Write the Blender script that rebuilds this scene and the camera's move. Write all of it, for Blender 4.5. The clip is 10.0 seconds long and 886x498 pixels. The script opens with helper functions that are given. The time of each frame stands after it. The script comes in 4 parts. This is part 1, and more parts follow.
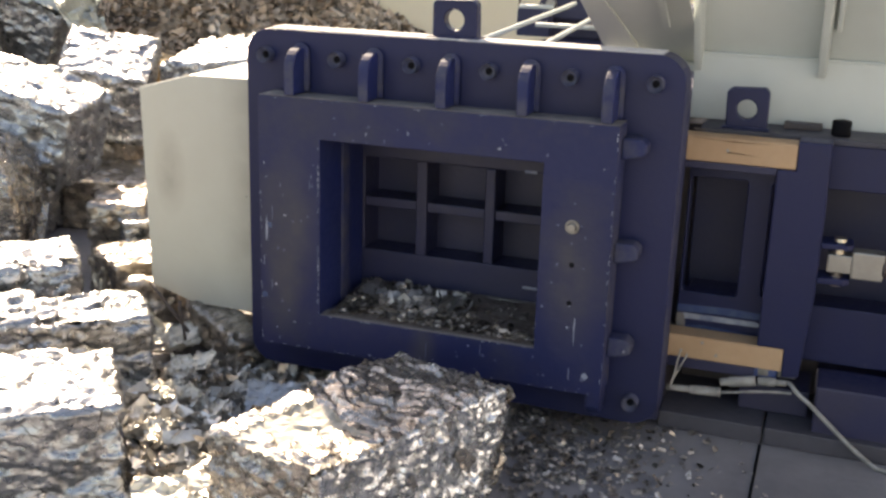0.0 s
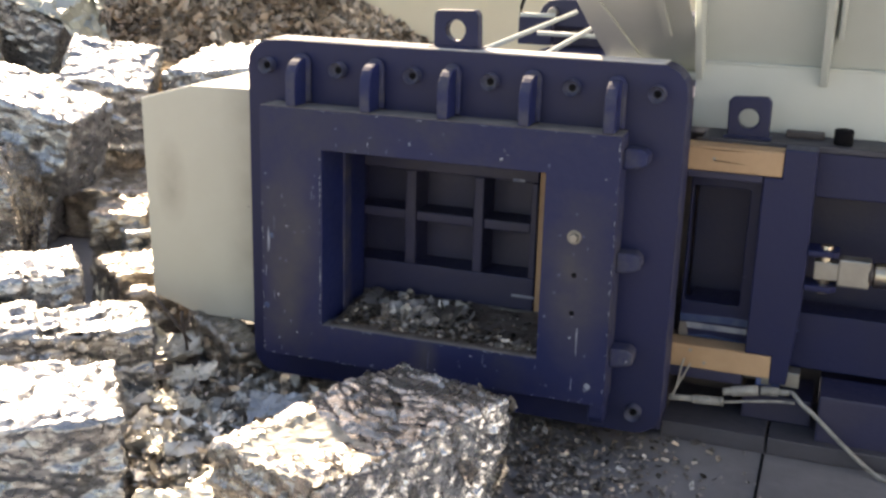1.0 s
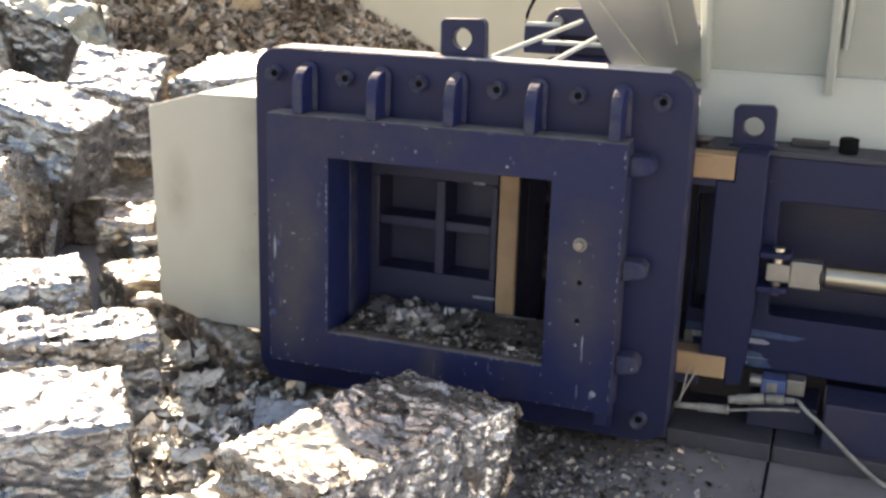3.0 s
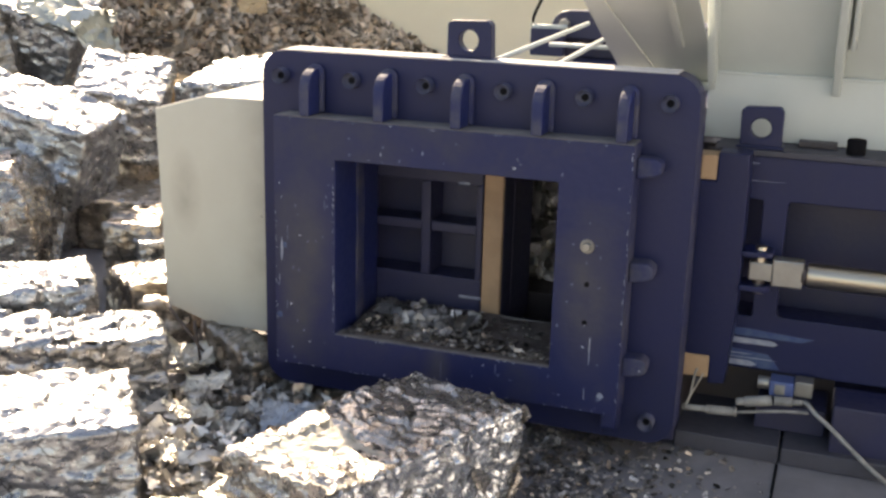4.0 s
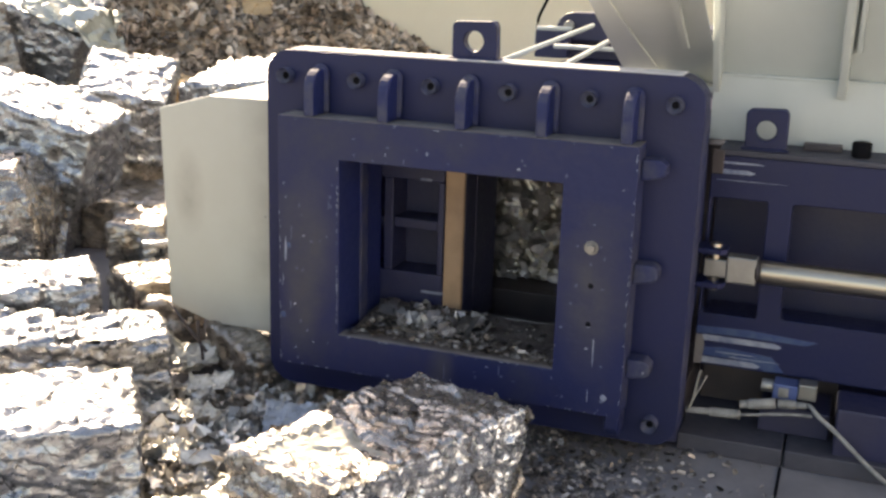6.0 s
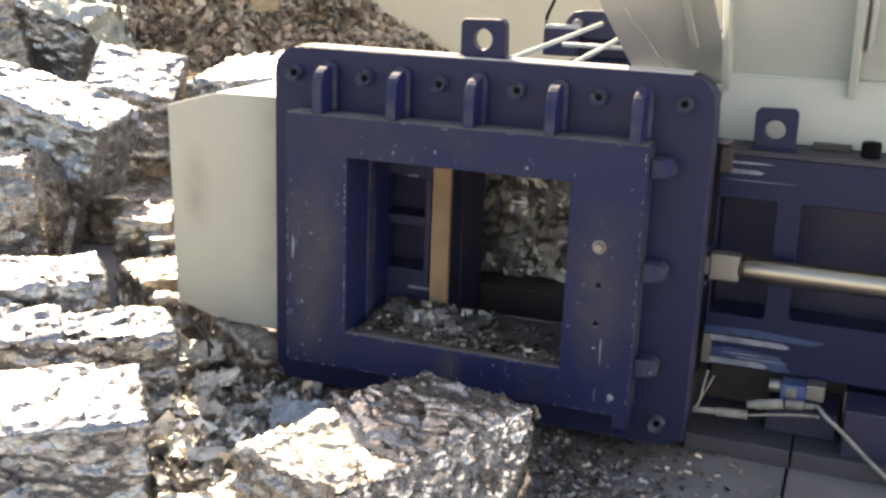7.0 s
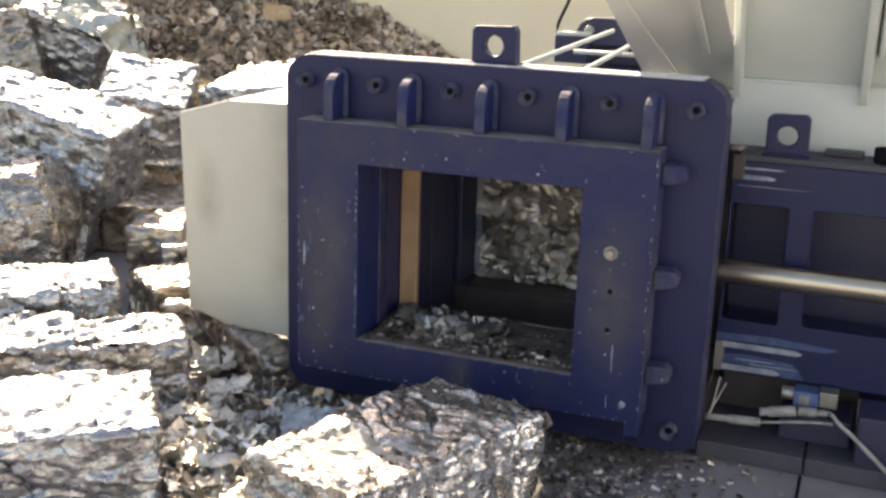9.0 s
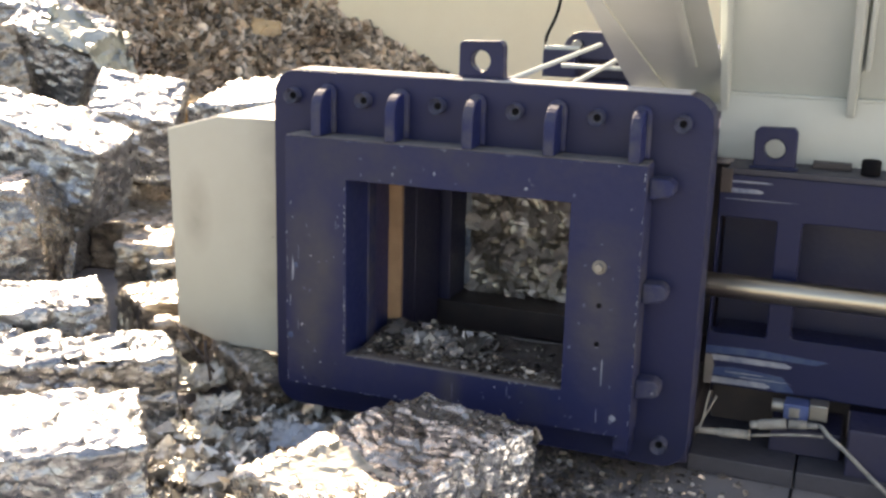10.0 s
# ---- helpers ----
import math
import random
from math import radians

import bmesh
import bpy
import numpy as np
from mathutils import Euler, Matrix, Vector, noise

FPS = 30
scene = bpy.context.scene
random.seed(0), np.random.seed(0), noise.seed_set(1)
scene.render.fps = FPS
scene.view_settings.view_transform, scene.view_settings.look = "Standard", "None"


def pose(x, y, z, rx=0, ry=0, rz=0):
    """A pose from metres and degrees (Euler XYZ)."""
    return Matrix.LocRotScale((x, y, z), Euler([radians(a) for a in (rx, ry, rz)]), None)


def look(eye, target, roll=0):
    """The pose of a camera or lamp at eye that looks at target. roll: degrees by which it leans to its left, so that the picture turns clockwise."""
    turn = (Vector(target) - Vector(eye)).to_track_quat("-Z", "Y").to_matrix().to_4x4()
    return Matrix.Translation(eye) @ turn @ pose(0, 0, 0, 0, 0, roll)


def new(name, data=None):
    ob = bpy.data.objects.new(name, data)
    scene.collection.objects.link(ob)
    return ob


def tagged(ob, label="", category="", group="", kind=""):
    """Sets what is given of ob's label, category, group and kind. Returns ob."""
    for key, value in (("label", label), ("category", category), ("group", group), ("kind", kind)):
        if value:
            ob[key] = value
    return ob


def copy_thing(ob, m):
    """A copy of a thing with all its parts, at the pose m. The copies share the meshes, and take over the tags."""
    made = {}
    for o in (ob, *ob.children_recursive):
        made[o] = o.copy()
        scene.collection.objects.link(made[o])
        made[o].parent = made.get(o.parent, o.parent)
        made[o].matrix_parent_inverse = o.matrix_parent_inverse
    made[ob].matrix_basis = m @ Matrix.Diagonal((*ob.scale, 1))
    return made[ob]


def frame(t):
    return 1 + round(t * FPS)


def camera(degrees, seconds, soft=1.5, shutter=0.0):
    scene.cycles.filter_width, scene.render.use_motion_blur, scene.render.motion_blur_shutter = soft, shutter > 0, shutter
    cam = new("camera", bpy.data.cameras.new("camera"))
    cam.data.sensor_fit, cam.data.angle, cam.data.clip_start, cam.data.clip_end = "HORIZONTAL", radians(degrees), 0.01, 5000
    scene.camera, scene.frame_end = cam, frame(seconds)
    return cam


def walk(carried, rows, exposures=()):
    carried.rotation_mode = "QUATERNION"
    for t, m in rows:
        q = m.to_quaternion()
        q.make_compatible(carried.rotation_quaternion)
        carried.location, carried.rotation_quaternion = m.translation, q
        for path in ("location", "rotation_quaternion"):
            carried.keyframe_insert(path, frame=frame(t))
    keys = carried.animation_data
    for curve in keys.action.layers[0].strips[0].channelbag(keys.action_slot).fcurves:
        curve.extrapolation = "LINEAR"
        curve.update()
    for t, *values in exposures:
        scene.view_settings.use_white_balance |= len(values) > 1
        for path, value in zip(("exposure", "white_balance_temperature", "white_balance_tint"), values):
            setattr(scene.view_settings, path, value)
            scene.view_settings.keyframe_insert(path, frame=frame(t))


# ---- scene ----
cam = camera(43.2, 10.0, soft=2.7)
PATH = [
    (0, (0.962, -2.749, 1.334), (0.329, -0.938, 0.766), 1.8),
    (0.5, (0.956, -2.75, 1.343), (0.327, -0.936, 0.78), 1.7),
    (1, (0.959, -2.742, 1.349), (0.322, -0.931, 0.788), 1.6),
    (1.5, (0.957, -2.752, 1.332), (0.317, -0.939, 0.783), 1.6),
    (2, (0.956, -2.754, 1.338), (0.315, -0.939, 0.794), 1.7),
    (2.5, (0.96, -2.752, 1.348), (0.317, -0.939, 0.801), 1.7),
    (4, (0.954, -2.754, 1.338), (0.298, -0.942, 0.801), 1.5),
    (4.5, (0.953, -2.754, 1.344), (0.29, -0.946, 0.803), 1.6),
    (5, (0.955, -2.751, 1.334), (0.299, -0.94, 0.794), 1.7),
    (5.5, (0.953, -2.754, 1.332), (0.296, -0.941, 0.8), 1.7),
    (7, (0.945, -2.751, 1.333), (0.275, -0.945, 0.796), 2.0),
    (7.5, (0.943, -2.74, 1.334), (0.272, -0.937, 0.787), 1.8),
    (8, (0.947, -2.745, 1.334), (0.263, -0.942, 0.804), 1.8),
    (8.5, (0.948, -2.748, 1.32), (0.262, -0.944, 0.794), 1.9),
    (9, (0.947, -2.751, 1.326), (0.255, -0.948, 0.804), 1.8),
    (9.5, (0.948, -2.743, 1.329), (0.268, -0.933, 0.817), 1.8),
    (10, (0.954, -2.742, 1.33), (0.272, -0.929, 0.831), 1.5),
]
walk(cam, [(t, look(eye, target, roll)) for t, eye, target, roll in PATH],
     exposures=[(0, 1.36, 9000, 15), (10, 1.51, 9000, 15)])

# ---- world, sun, exposure ----
world = bpy.data.worlds.new("sky")
scene.world = world
world.use_nodes = True
wn = world.node_tree.nodes
sky = wn.new("ShaderNodeTexSky")
sky.sky_type = "NISHITA"
sky.sun_disc = False
SUN_ELEV, SUN_AZ = 38.2, 129.0     # azimuth counted from +x towards +y
sky.sun_elevation = radians(SUN_ELEV)
sky.sun_rotation = radians(90 - SUN_AZ)
world.node_tree.links.new(sky.outputs[0], wn["Background"].inputs[0])
wn["Background"].inputs[1].default_value = 0.15
sun = new("sun", bpy.data.lights.new("sun", "SUN"))
sun.data.energy = 5.0
sun.data.angle = radians(0.6)
sun.data.color = (1.0, 0.95, 0.86)
sd = Vector((math.cos(radians(SUN_ELEV)) * math.cos(radians(SUN_AZ)), math.cos(radians(SUN_ELEV)) * math.sin(radians(SUN_AZ)), math.sin(radians(SUN_ELEV))))
sun.matrix_world = look(sd * 30, (0, 0, 0))


# ---- materials ----
def mat(name, base, other, rough=0.5, metal=0.0, scale=6.0, mix=(0.45, 0.7), bump=0.1, fine=90.0, spots=None, spot_at=0.7, spot_scale=26.0, island=0.0, rvar=0.15, obj=0.0):
    """Two-scale surface: base and other colour mixed by coarse noise, fine grain in the relief, chips or stains as spots."""
    m = bpy.data.materials.new(name)
    m.use_nodes = True
    nt = m.node_tree
    n, ln = nt.nodes, nt.links
    b = n["Principled BSDF"]
    co = n.new("ShaderNodeTexCoord")
    no = n.new("ShaderNodeTexNoise")
    no.inputs["Scale"].default_value, no.inputs["Detail"].default_value, no.inputs["Roughness"].default_value = scale, 8, 0.65
    ln.new(co.outputs["Object"], no.inputs["Vector"])
    mr = n.new("ShaderNodeMapRange")
    mr.inputs["From Min"].default_value, mr.inputs["From Max"].default_value = mix
    ln.new(no.outputs["Fac"], mr.inputs["Value"])
    mx = n.new("ShaderNodeMix")
    mx.data_type = "RGBA"
    mx.inputs["A"].default_value, mx.inputs["B"].default_value = (*base, 1), (*other, 1)
    ln.new(mr.outputs["Result"], mx.inputs["Factor"])
    colour = mx.outputs["Result"]
    if island:
        ge = n.new("ShaderNodeNewGeometry")
        hs = n.new("ShaderNodeHueSaturation")
        m2 = n.new("ShaderNodeMapRange")
        m2.inputs["To Min"].default_value, m2.inputs["To Max"].default_value = 1 - island, 1 + island
        ln.new(ge.outputs["Random Per Island"], m2.inputs["Value"])
        ln.new(m2.outputs["Result"], hs.inputs["Value"])
        ln.new(colour, hs.inputs["Color"])
        colour = hs.outputs["Color"]
    if obj:
        oi = n.new("ShaderNodeObjectInfo")
        hs = n.new("ShaderNodeHueSaturation")
        m2 = n.new("ShaderNodeMapRange")
        m2.inputs["To Min"].default_value, m2.inputs["To Max"].default_value = 1 - obj, 1 + obj
        ln.new(oi.outputs["Random"], m2.inputs["Value"])
        ln.new(m2.outputs["Result"], hs.inputs["Value"])
        ln.new(colour, hs.inputs["Color"])
        colour = hs.outputs["Color"]
    if spots:
        n2 = n.new("ShaderNodeTexNoise")
        n2.inputs["Scale"].default_value, n2.inputs["Detail"].default_value = spot_scale, 5
        ln.new(co.outputs["Object"], n2.inputs["Vector"])
        m3 = n.new("ShaderNodeMapRange")
        m3.inputs["From Min"].default_value, m3.inputs["From Max"].default_value = spot_at, spot_at + 0.04
        ln.new(n2.outputs["Fac"], m3.inputs["Value"])
        mx2 = n.new("ShaderNodeMix")
        mx2.data_type = "RGBA"
        ln.new(m3.outputs["Result"], mx2.inputs["Factor"])
        ln.new(colour, mx2.inputs["A"])
        mx2.inputs["B"].default_value = (*spots, 1)
        colour = mx2.outputs["Result"]
    ln.new(colour, b.inputs["Base Color"])
    fi = n.new("ShaderNodeTexNoise")
    fi.inputs["Scale"].default_value, fi.inputs["Detail"].default_value = fine, 6
    ln.new(co.outputs["Object"], fi.inputs["Vector"])
    rr = n.new("ShaderNodeMapRange")
    rr.inputs["To Min"].default_value, rr.inputs["To Max"].default_value = max(0.05, rough - rvar), min(1, rough + rvar)
    ln.new(fi.outputs["Fac"], rr.inputs["Value"])
    ln.new(rr.outputs["Result"], b.inputs["Roughness"])
    b.inputs["Metallic"].default_value = metal
    if bump:
        bp = n.new("ShaderNodeBump")
        bp.inputs["Strength"].default_value, bp.inputs["Distance"].default_value = bump, 0.01
        ln.new(fi.outputs["Fac"], bp.inputs["Height"])
        ln.new(bp.outputs["Normal"], b.inputs["Normal"])
    return m


NAVY = mat("navy_paint", (0.0078, 0.0125, 0.058), (0.0135, 0.017, 0.05), 0.42, 0, 3.0, (0.45, 0.75), 0.1, 60, (0.2, 0.21, 0.26), 0.76, 17)
NAVY_WORN = mat("navy_paint_worn", (0.0092, 0.0150, 0.067), (0.028, 0.031, 0.06), 0.45, 0, 4.0, (0.48, 0.7), 0.15, 50, (0.22, 0.23, 0.27), 0.71, 23)
NAVY_DARK = mat("dark_navy_paint", (0.016, 0.019, 0.062), (0.034, 0.032, 0.055), 0.5, 0, 3.5, (0.4, 0.75), 0.12, 60, (0.1, 0.1, 0.13), 0.76, 15)
SCREW = mat("greyed_screw_steel", (0.075, 0.085, 0.15), (0.14, 0.145, 0.18), 0.5, 0.2, 30, (0.4, 0.7), 0.1, 80)
NAVY_BLUER = mat("bluer_navy_paint", (0.011, 0.02, 0.105), (0.016, 0.024, 0.08), 0.4, 0, 5, (0.4, 0.75), 0.1, 60)
NAVY_DUSTY = mat("dusty_navy_paint", (0.018, 0.025, 0.085), (0.07, 0.07, 0.09), 0.7, 0, 16, (0.4, 0.7), 0.15, 70, (0.3, 0.31, 0.34), 0.72, 40)
SOOT = mat("oily_steel", (0.062, 0.052, 0.056), (0.1, 0.078, 0.07), 0.5, 0.3, 5, (0.4, 0.7), 0.2, 40)
CREAM = mat("cream_sheet_paint", (0.56, 0.54, 0.46), (0.5, 0.47, 0.39), 0.45, 0, 2.2, (0.35, 0.75), 0.03, 40, (0.2, 0.19, 0.16), 0.77, 22)
HOPPER = mat("pale_grey_green_paint", (0.53, 0.56, 0.53), (0.45, 0.48, 0.45), 0.45, 0, 2.0, (0.35, 0.75), 0.04, 40, (0.3, 0.3, 0.27), 0.78, 14)
WOOD = mat("tan_timber", (0.50, 0.335, 0.205), (0.40, 0.25, 0.145), 0.65, 0, 5, (0.35, 0.7), 0.2, 70, (0.58, 0.44, 0.3), 0.72, 20)
# timber darkened by grease, with the reveal's shade put into the colour
WOOD_SHADED = mat("shaded_greasy_timber", (0.40, 0.25, 0.15), (0.25, 0.15, 0.09), 0.55, 0, 6, (0.35, 0.65), 0.2, 60, (0.5, 0.35, 0.22), 0.7, 18)
CHROME = mat("polished_rod_steel", (0.56, 0.49, 0.39), (0.46, 0.4, 0.32), 0.34, 1.0, 4, (0.3, 0.8), 0, 60, rvar=0.05)
STEEL = mat("bare_machined_steel", (0.36, 0.345, 0.32), (0.25, 0.24, 0.22), 0.42, 0.8, 9, (0.35, 0.75), 0.1, 80)
SCUFF = mat("scuffed_navy_paint", (0.1, 0.115, 0.19), (0.05, 0.06, 0.12), 0.5, 0.1, 30, (0.4, 0.65), 0.1, 80)
RUBBED = mat("paint_rubbed_to_steel", (0.33, 0.36, 0.42), (0.1, 0.13, 0.22), 0.45, 0.3, 14, (0.4, 0.65), 0.1, 80)
STEEL_DULL = mat("worn_dirty_steel", (0.15, 0.14, 0.14), (0.07, 0.06, 0.058), 0.45, 0.5, 18, (0.4, 0.65), 0.2, 80)
DARK = mat("black_hole", (0.006, 0.006, 0.008), (0.012, 0.012, 0.014), 0.95, 0, 20)
def scrap(name, base, dark, dirt, crack_scale=11.5, metal=0.75, rough=0.35, relief=0.42, fold=0.05, folds=(8, 24, 22)):
    """Crushed sheet: patchy metal, warped crack lines drawn darker, crinkled relief."""
    m = mat(name, base, dark, rough, metal, 9, (0.42, 0.68), 0, 60, rvar=0.2, obj=0.12)
    nt = m.node_tree
    n, ln = nt.nodes, nt.links
    b = n["Principled BSDF"]
    co = n.new("ShaderNodeTexCoord")
    warp = n.new("ShaderNodeTexNoise")
    warp.inputs["Scale"].default_value, warp.inputs["Detail"].default_value = 14, 3
    ln.new(co.outputs["Object"], warp.inputs["Vector"])
    vm = n.new("ShaderNodeVectorMath")
    vm.operation = "MULTIPLY_ADD"
    vm.inputs[1].default_value = (0.06, 0.06, 0.06)
    ln.new(warp.outputs["Color"], vm.inputs[0])
    ln.new(co.outputs["Object"], vm.inputs[2])
    mp = n.new("ShaderNodeMapping")
    mp.inputs["Scale"].default_value = (0.6, 1.0, 1.2)
    ln.new(vm.outputs[0], mp.inputs["Vector"])
    total = None
    for sc, amount in ((crack_scale, 1.0), (crack_scale * 2.3, 0.9), (crack_scale * 6, 0.32)):
        vo = n.new("ShaderNodeTexVoronoi")
        vo.inputs["Scale"].default_value = sc
        ln.new(mp.outputs[0], vo.inputs["Vector"])
        sub = n.new("ShaderNodeVectorMath")
        sub.operation = "SUBTRACT"
        ln.new(mp.outputs[0], sub.inputs[0])
        ln.new(vo.outputs["Position"], sub.inputs[1])
        cen = n.new("ShaderNodeVectorMath")
        cen.operation = "SUBTRACT"
        cen.inputs[1].default_value = (0.5, 0.5, 0.5)
        ln.new(vo.outputs["Color"], cen.inputs[0])
        dot = n.new("ShaderNodeVectorMath")
        dot.operation = "DOT_PRODUCT"
        ln.new(sub.outputs[0], dot.inputs[0])
        ln.new(cen.outputs[0], dot.inputs[1])
        scaled = n.new("ShaderNodeMath")
        scaled.operation = "MULTIPLY_ADD"
        scaled.inputs[1].default_value = amount
        ln.new(dot.outputs["Value"], scaled.inputs[0])
        if total:
            ln.new(total, scaled.inputs[2])
        else:
            scaled.inputs[2].default_value = 0
            edge = n.new("ShaderNodeTexVoronoi")
            edge.feature = "DISTANCE_TO_EDGE"
            edge.inputs["Scale"].default_value = sc
            ln.new(mp.outputs[0], edge.inputs["Vector"])
            crack = n.new("ShaderNodeMapRange")
            crack.inputs["From Max"].default_value = 0.035
            ln.new(edge.outputs["Distance"], crack.inputs["Value"])
        total = scaled.outputs[0]
    sparse = n.new("ShaderNodeMapRange")
    sparse.inputs["From Min"].default_value, sparse.inputs["From Max"].default_value = 0.41, 0.48
    ln.new(warp.outputs["Fac"], sparse.inputs["Value"])
    crack_mask = n.new("ShaderNodeMath")
    crack_mask.operation = "MAXIMUM"
    ln.new(crack.outputs["Result"], crack_mask.inputs[0])
    ln.new(sparse.outputs["Result"], crack_mask.inputs[1])
    # a second net of fine seams, fainter, along the pressed layers
    mp3 = n.new("ShaderNodeMapping")
    mp3.inputs["Scale"].default_value = (0.45, 1.3, 1.5)
    ln.new(vm.outputs[0], mp3.inputs["Vector"])
    seam = n.new("ShaderNodeTexVoronoi")
    seam.feature = "DISTANCE_TO_EDGE"
    seam.inputs["Scale"].default_value = crack_scale * 2.1
    ln.new(mp3.outputs[0], seam.inputs["Vector"])
    fine = n.new("ShaderNodeMapRange")
    fine.inputs["From Max"].default_value, fine.inputs["To Min"].default_value = 0.075, 0.5
    ln.new(seam.outputs["Distance"], fine.inputs["Value"])
    both = n.new("ShaderNodeMath")
    both.operation = "MULTIPLY"
    ln.new(crack_mask.outputs[0], both.inputs[0])
    ln.new(fine.outputs["Result"], both.inputs[1])
    old = b.inputs["Base Color"].links[0].from_socket
    mx = n.new("ShaderNodeMix")
    mx.data_type = "RGBA"
    mx.inputs["A"].default_value = (*dirt, 1)
    ln.new(both.outputs[0], mx.inputs["Factor"])
    ln.new(old, mx.inputs["B"])
    ln.new(mx.outputs["Result"], b.inputs["Base Color"])
    # long wrinkles that run with the pressed layers
    mp2 = n.new("ShaderNodeMapping")
    mp2.inputs["Scale"].default_value = folds
    ln.new(vm.outputs[0], mp2.inputs["Vector"])
    wr = n.new("ShaderNodeTexNoise")
    wr.inputs["Scale"].default_value, wr.inputs["Detail"].default_value = 1.0, 3
    ln.new(mp2.outputs[0], wr.inputs["Vector"])
    plus = n.new("ShaderNodeMath")
    plus.operation = "MULTIPLY_ADD"
    plus.inputs[1].default_value = -fold
    off = n.new("ShaderNodeMath")
    off.operation = "SUBTRACT"
    off.inputs[1].default_value = 0.5
    ln.new(wr.outputs["Fac"], off.inputs[0])
    ridge = n.new("ShaderNodeMath")
    ridge.operation = "ABSOLUTE"
    ln.new(off.outputs[0], ridge.inputs[0])
    ln.new(ridge.outputs[0], plus.inputs[0])
    ln.new(total, plus.inputs[2])
    bp = n.new("ShaderNodeBump")
    bp.inputs["Strength"].default_value, bp.inputs["Distance"].default_value = 1.0, relief
    ln.new(plus.outputs[0], bp.inputs["Height"])
    ln.new(bp.outputs["Normal"], b.inputs["Normal"])
    return m


BALE = scrap("pressed_aluminium_scrap", (0.48, 0.483, 0.49), (0.28, 0.28, 0.285), (0.03, 0.029, 0.03), 15.0, 0.84, 0.31, 0.31, 0.03, (6, 20, 18))
# lighter scrap tone that paints the bright reflection on one bale's side
BALE_SHEEN = scrap("pressed_foil_sky_sheen", (0.74, 0.75, 0.765), (0.46, 0.465, 0.48), (0.09, 0.09, 0.095), 20.0, 0.85, 0.24, 0.34, 0.04, (18, 26, 9))
BALE_TAUPE = scrap("pressed_scrap_taupe", (0.5, 0.46, 0.425), (0.29, 0.255, 0.225), (0.05, 0.043, 0.037), 17.0, 0.82, 0.27, 0.27, 0.045, (8, 30, 20))
BALE_BROWN = scrap("pressed_scrap_weathered", (0.4, 0.362, 0.325), (0.22, 0.192, 0.165), (0.05, 0.041, 0.035), 14.0, 0.8, 0.33, 0.32, 0.03, (9, 18, 12))
FLAKE = mat("loose_aluminium_flakes", (0.6, 0.58, 0.545), (0.3, 0.26, 0.22), 0.35, 0.7, 7, (0.42, 0.62), 0.25, 60, island=0.55)
SILL_FLAKE = mat("dirty_sill_flakes", (0.36, 0.33, 0.305), (0.14, 0.115, 0.1), 0.3, 0.55, 9, (0.42, 0.62), 0.4, 90, island=0.9)
SILL_DIRT = mat("brown_sill_dirt", (0.12, 0.1, 0.092), (0.075, 0.05, 0.042), 0.8, 0, 14, (0.4, 0.7), 0.8, 60)
FLAKE_CHAMBER = mat("dull_chamber_flakes", (0.5, 0.465, 0.465), (0.24, 0.21, 0.208), 0.38, 0.55, 9, (0.42, 0.62), 0.3, 90, island=0.5)
FLAKE_GREY = mat("loose_grey_flakes", (0.5, 0.48, 0.475), (0.23, 0.208, 0.2), 0.42, 0.6, 9, (0.42, 0.62), 0.4, 90, island=0.7)
CHIP = mat("brown_metal_chips", (0.6, 0.485, 0.375), (0.3, 0.215, 0.155), 0.5, 0.2, 3, (0.4, 0.65), 0.25, 50, island=0.75)
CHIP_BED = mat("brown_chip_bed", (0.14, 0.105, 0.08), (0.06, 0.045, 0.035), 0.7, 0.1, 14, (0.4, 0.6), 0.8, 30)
GROUND = mat("dirty_concrete", (0.26, 0.252, 0.268), (0.14, 0.134, 0.146), 0.75, 0, 1.6, (0.35, 0.7), 0.35, 34, (0.25, 0.24, 0.23), 0.7, 9)
BASE = mat("grey_base_steel", (0.062, 0.062, 0.08), (0.04, 0.04, 0.052), 0.65, 0.1, 3, (0.4, 0.7), 0.2, 45)
WALL = mat("cream_wall_render", (0.9, 0.77, 0.56), (0.84, 0.7, 0.49), 0.85, 0, 1.2, (0.35, 0.75), 0.15, 30)
WALL_BOUNCE = mat("bounce_wall_white", (0.74, 0.75, 0.76), (0.66, 0.67, 0.68), 0.85, 0, 1.2, (0.35, 0.75), 0.15, 30)
WHITE = mat("dusty_white_plastic", (0.33, 0.32, 0.30), (0.16, 0.155, 0.145), 0.45, 0.0, 22, (0.4, 0.65), 0.08, 70)
BLUE_PLASTIC = mat("blue_valve_body", (0.06, 0.1, 0.28), (0.1, 0.14, 0.26), 0.4, 0.2, 14, (0.4, 0.7), 0.1, 60)
SHEET = mat("thin_aluminium_sheet", (0.7, 0.68, 0.62), (0.5, 0.47, 0.41), 0.45, 0.55, 6, (0.4, 0.7), 0.15, 40, rvar=0.15)
SHEET_DULL = mat("dull_aluminium_sheet", (0.46, 0.44, 0.39), (0.3, 0.28, 0.245), 0.6, 0.25, 9, (0.4, 0.7), 0.3, 30, rvar=0.15)
SHEET_PALE = mat("pale_green_sheet", (0.52, 0.53, 0.48), (0.3, 0.305, 0.27), 0.4, 0.6, 7, (0.4, 0.7), 0.2, 30)
SHEET_BLUE = mat("dull_blue_grey_sheet", (0.42, 0.46, 0.52), (0.32, 0.35, 0.4), 0.5, 0.3, 7, (0.4, 0.7), 0.15, 40)
TEAL = mat("blue_paint_smear", (0.018, 0.045, 0.14), (0.045, 0.08, 0.16), 0.5, 0, 30, (0.4, 0.6), 0.1, 60)
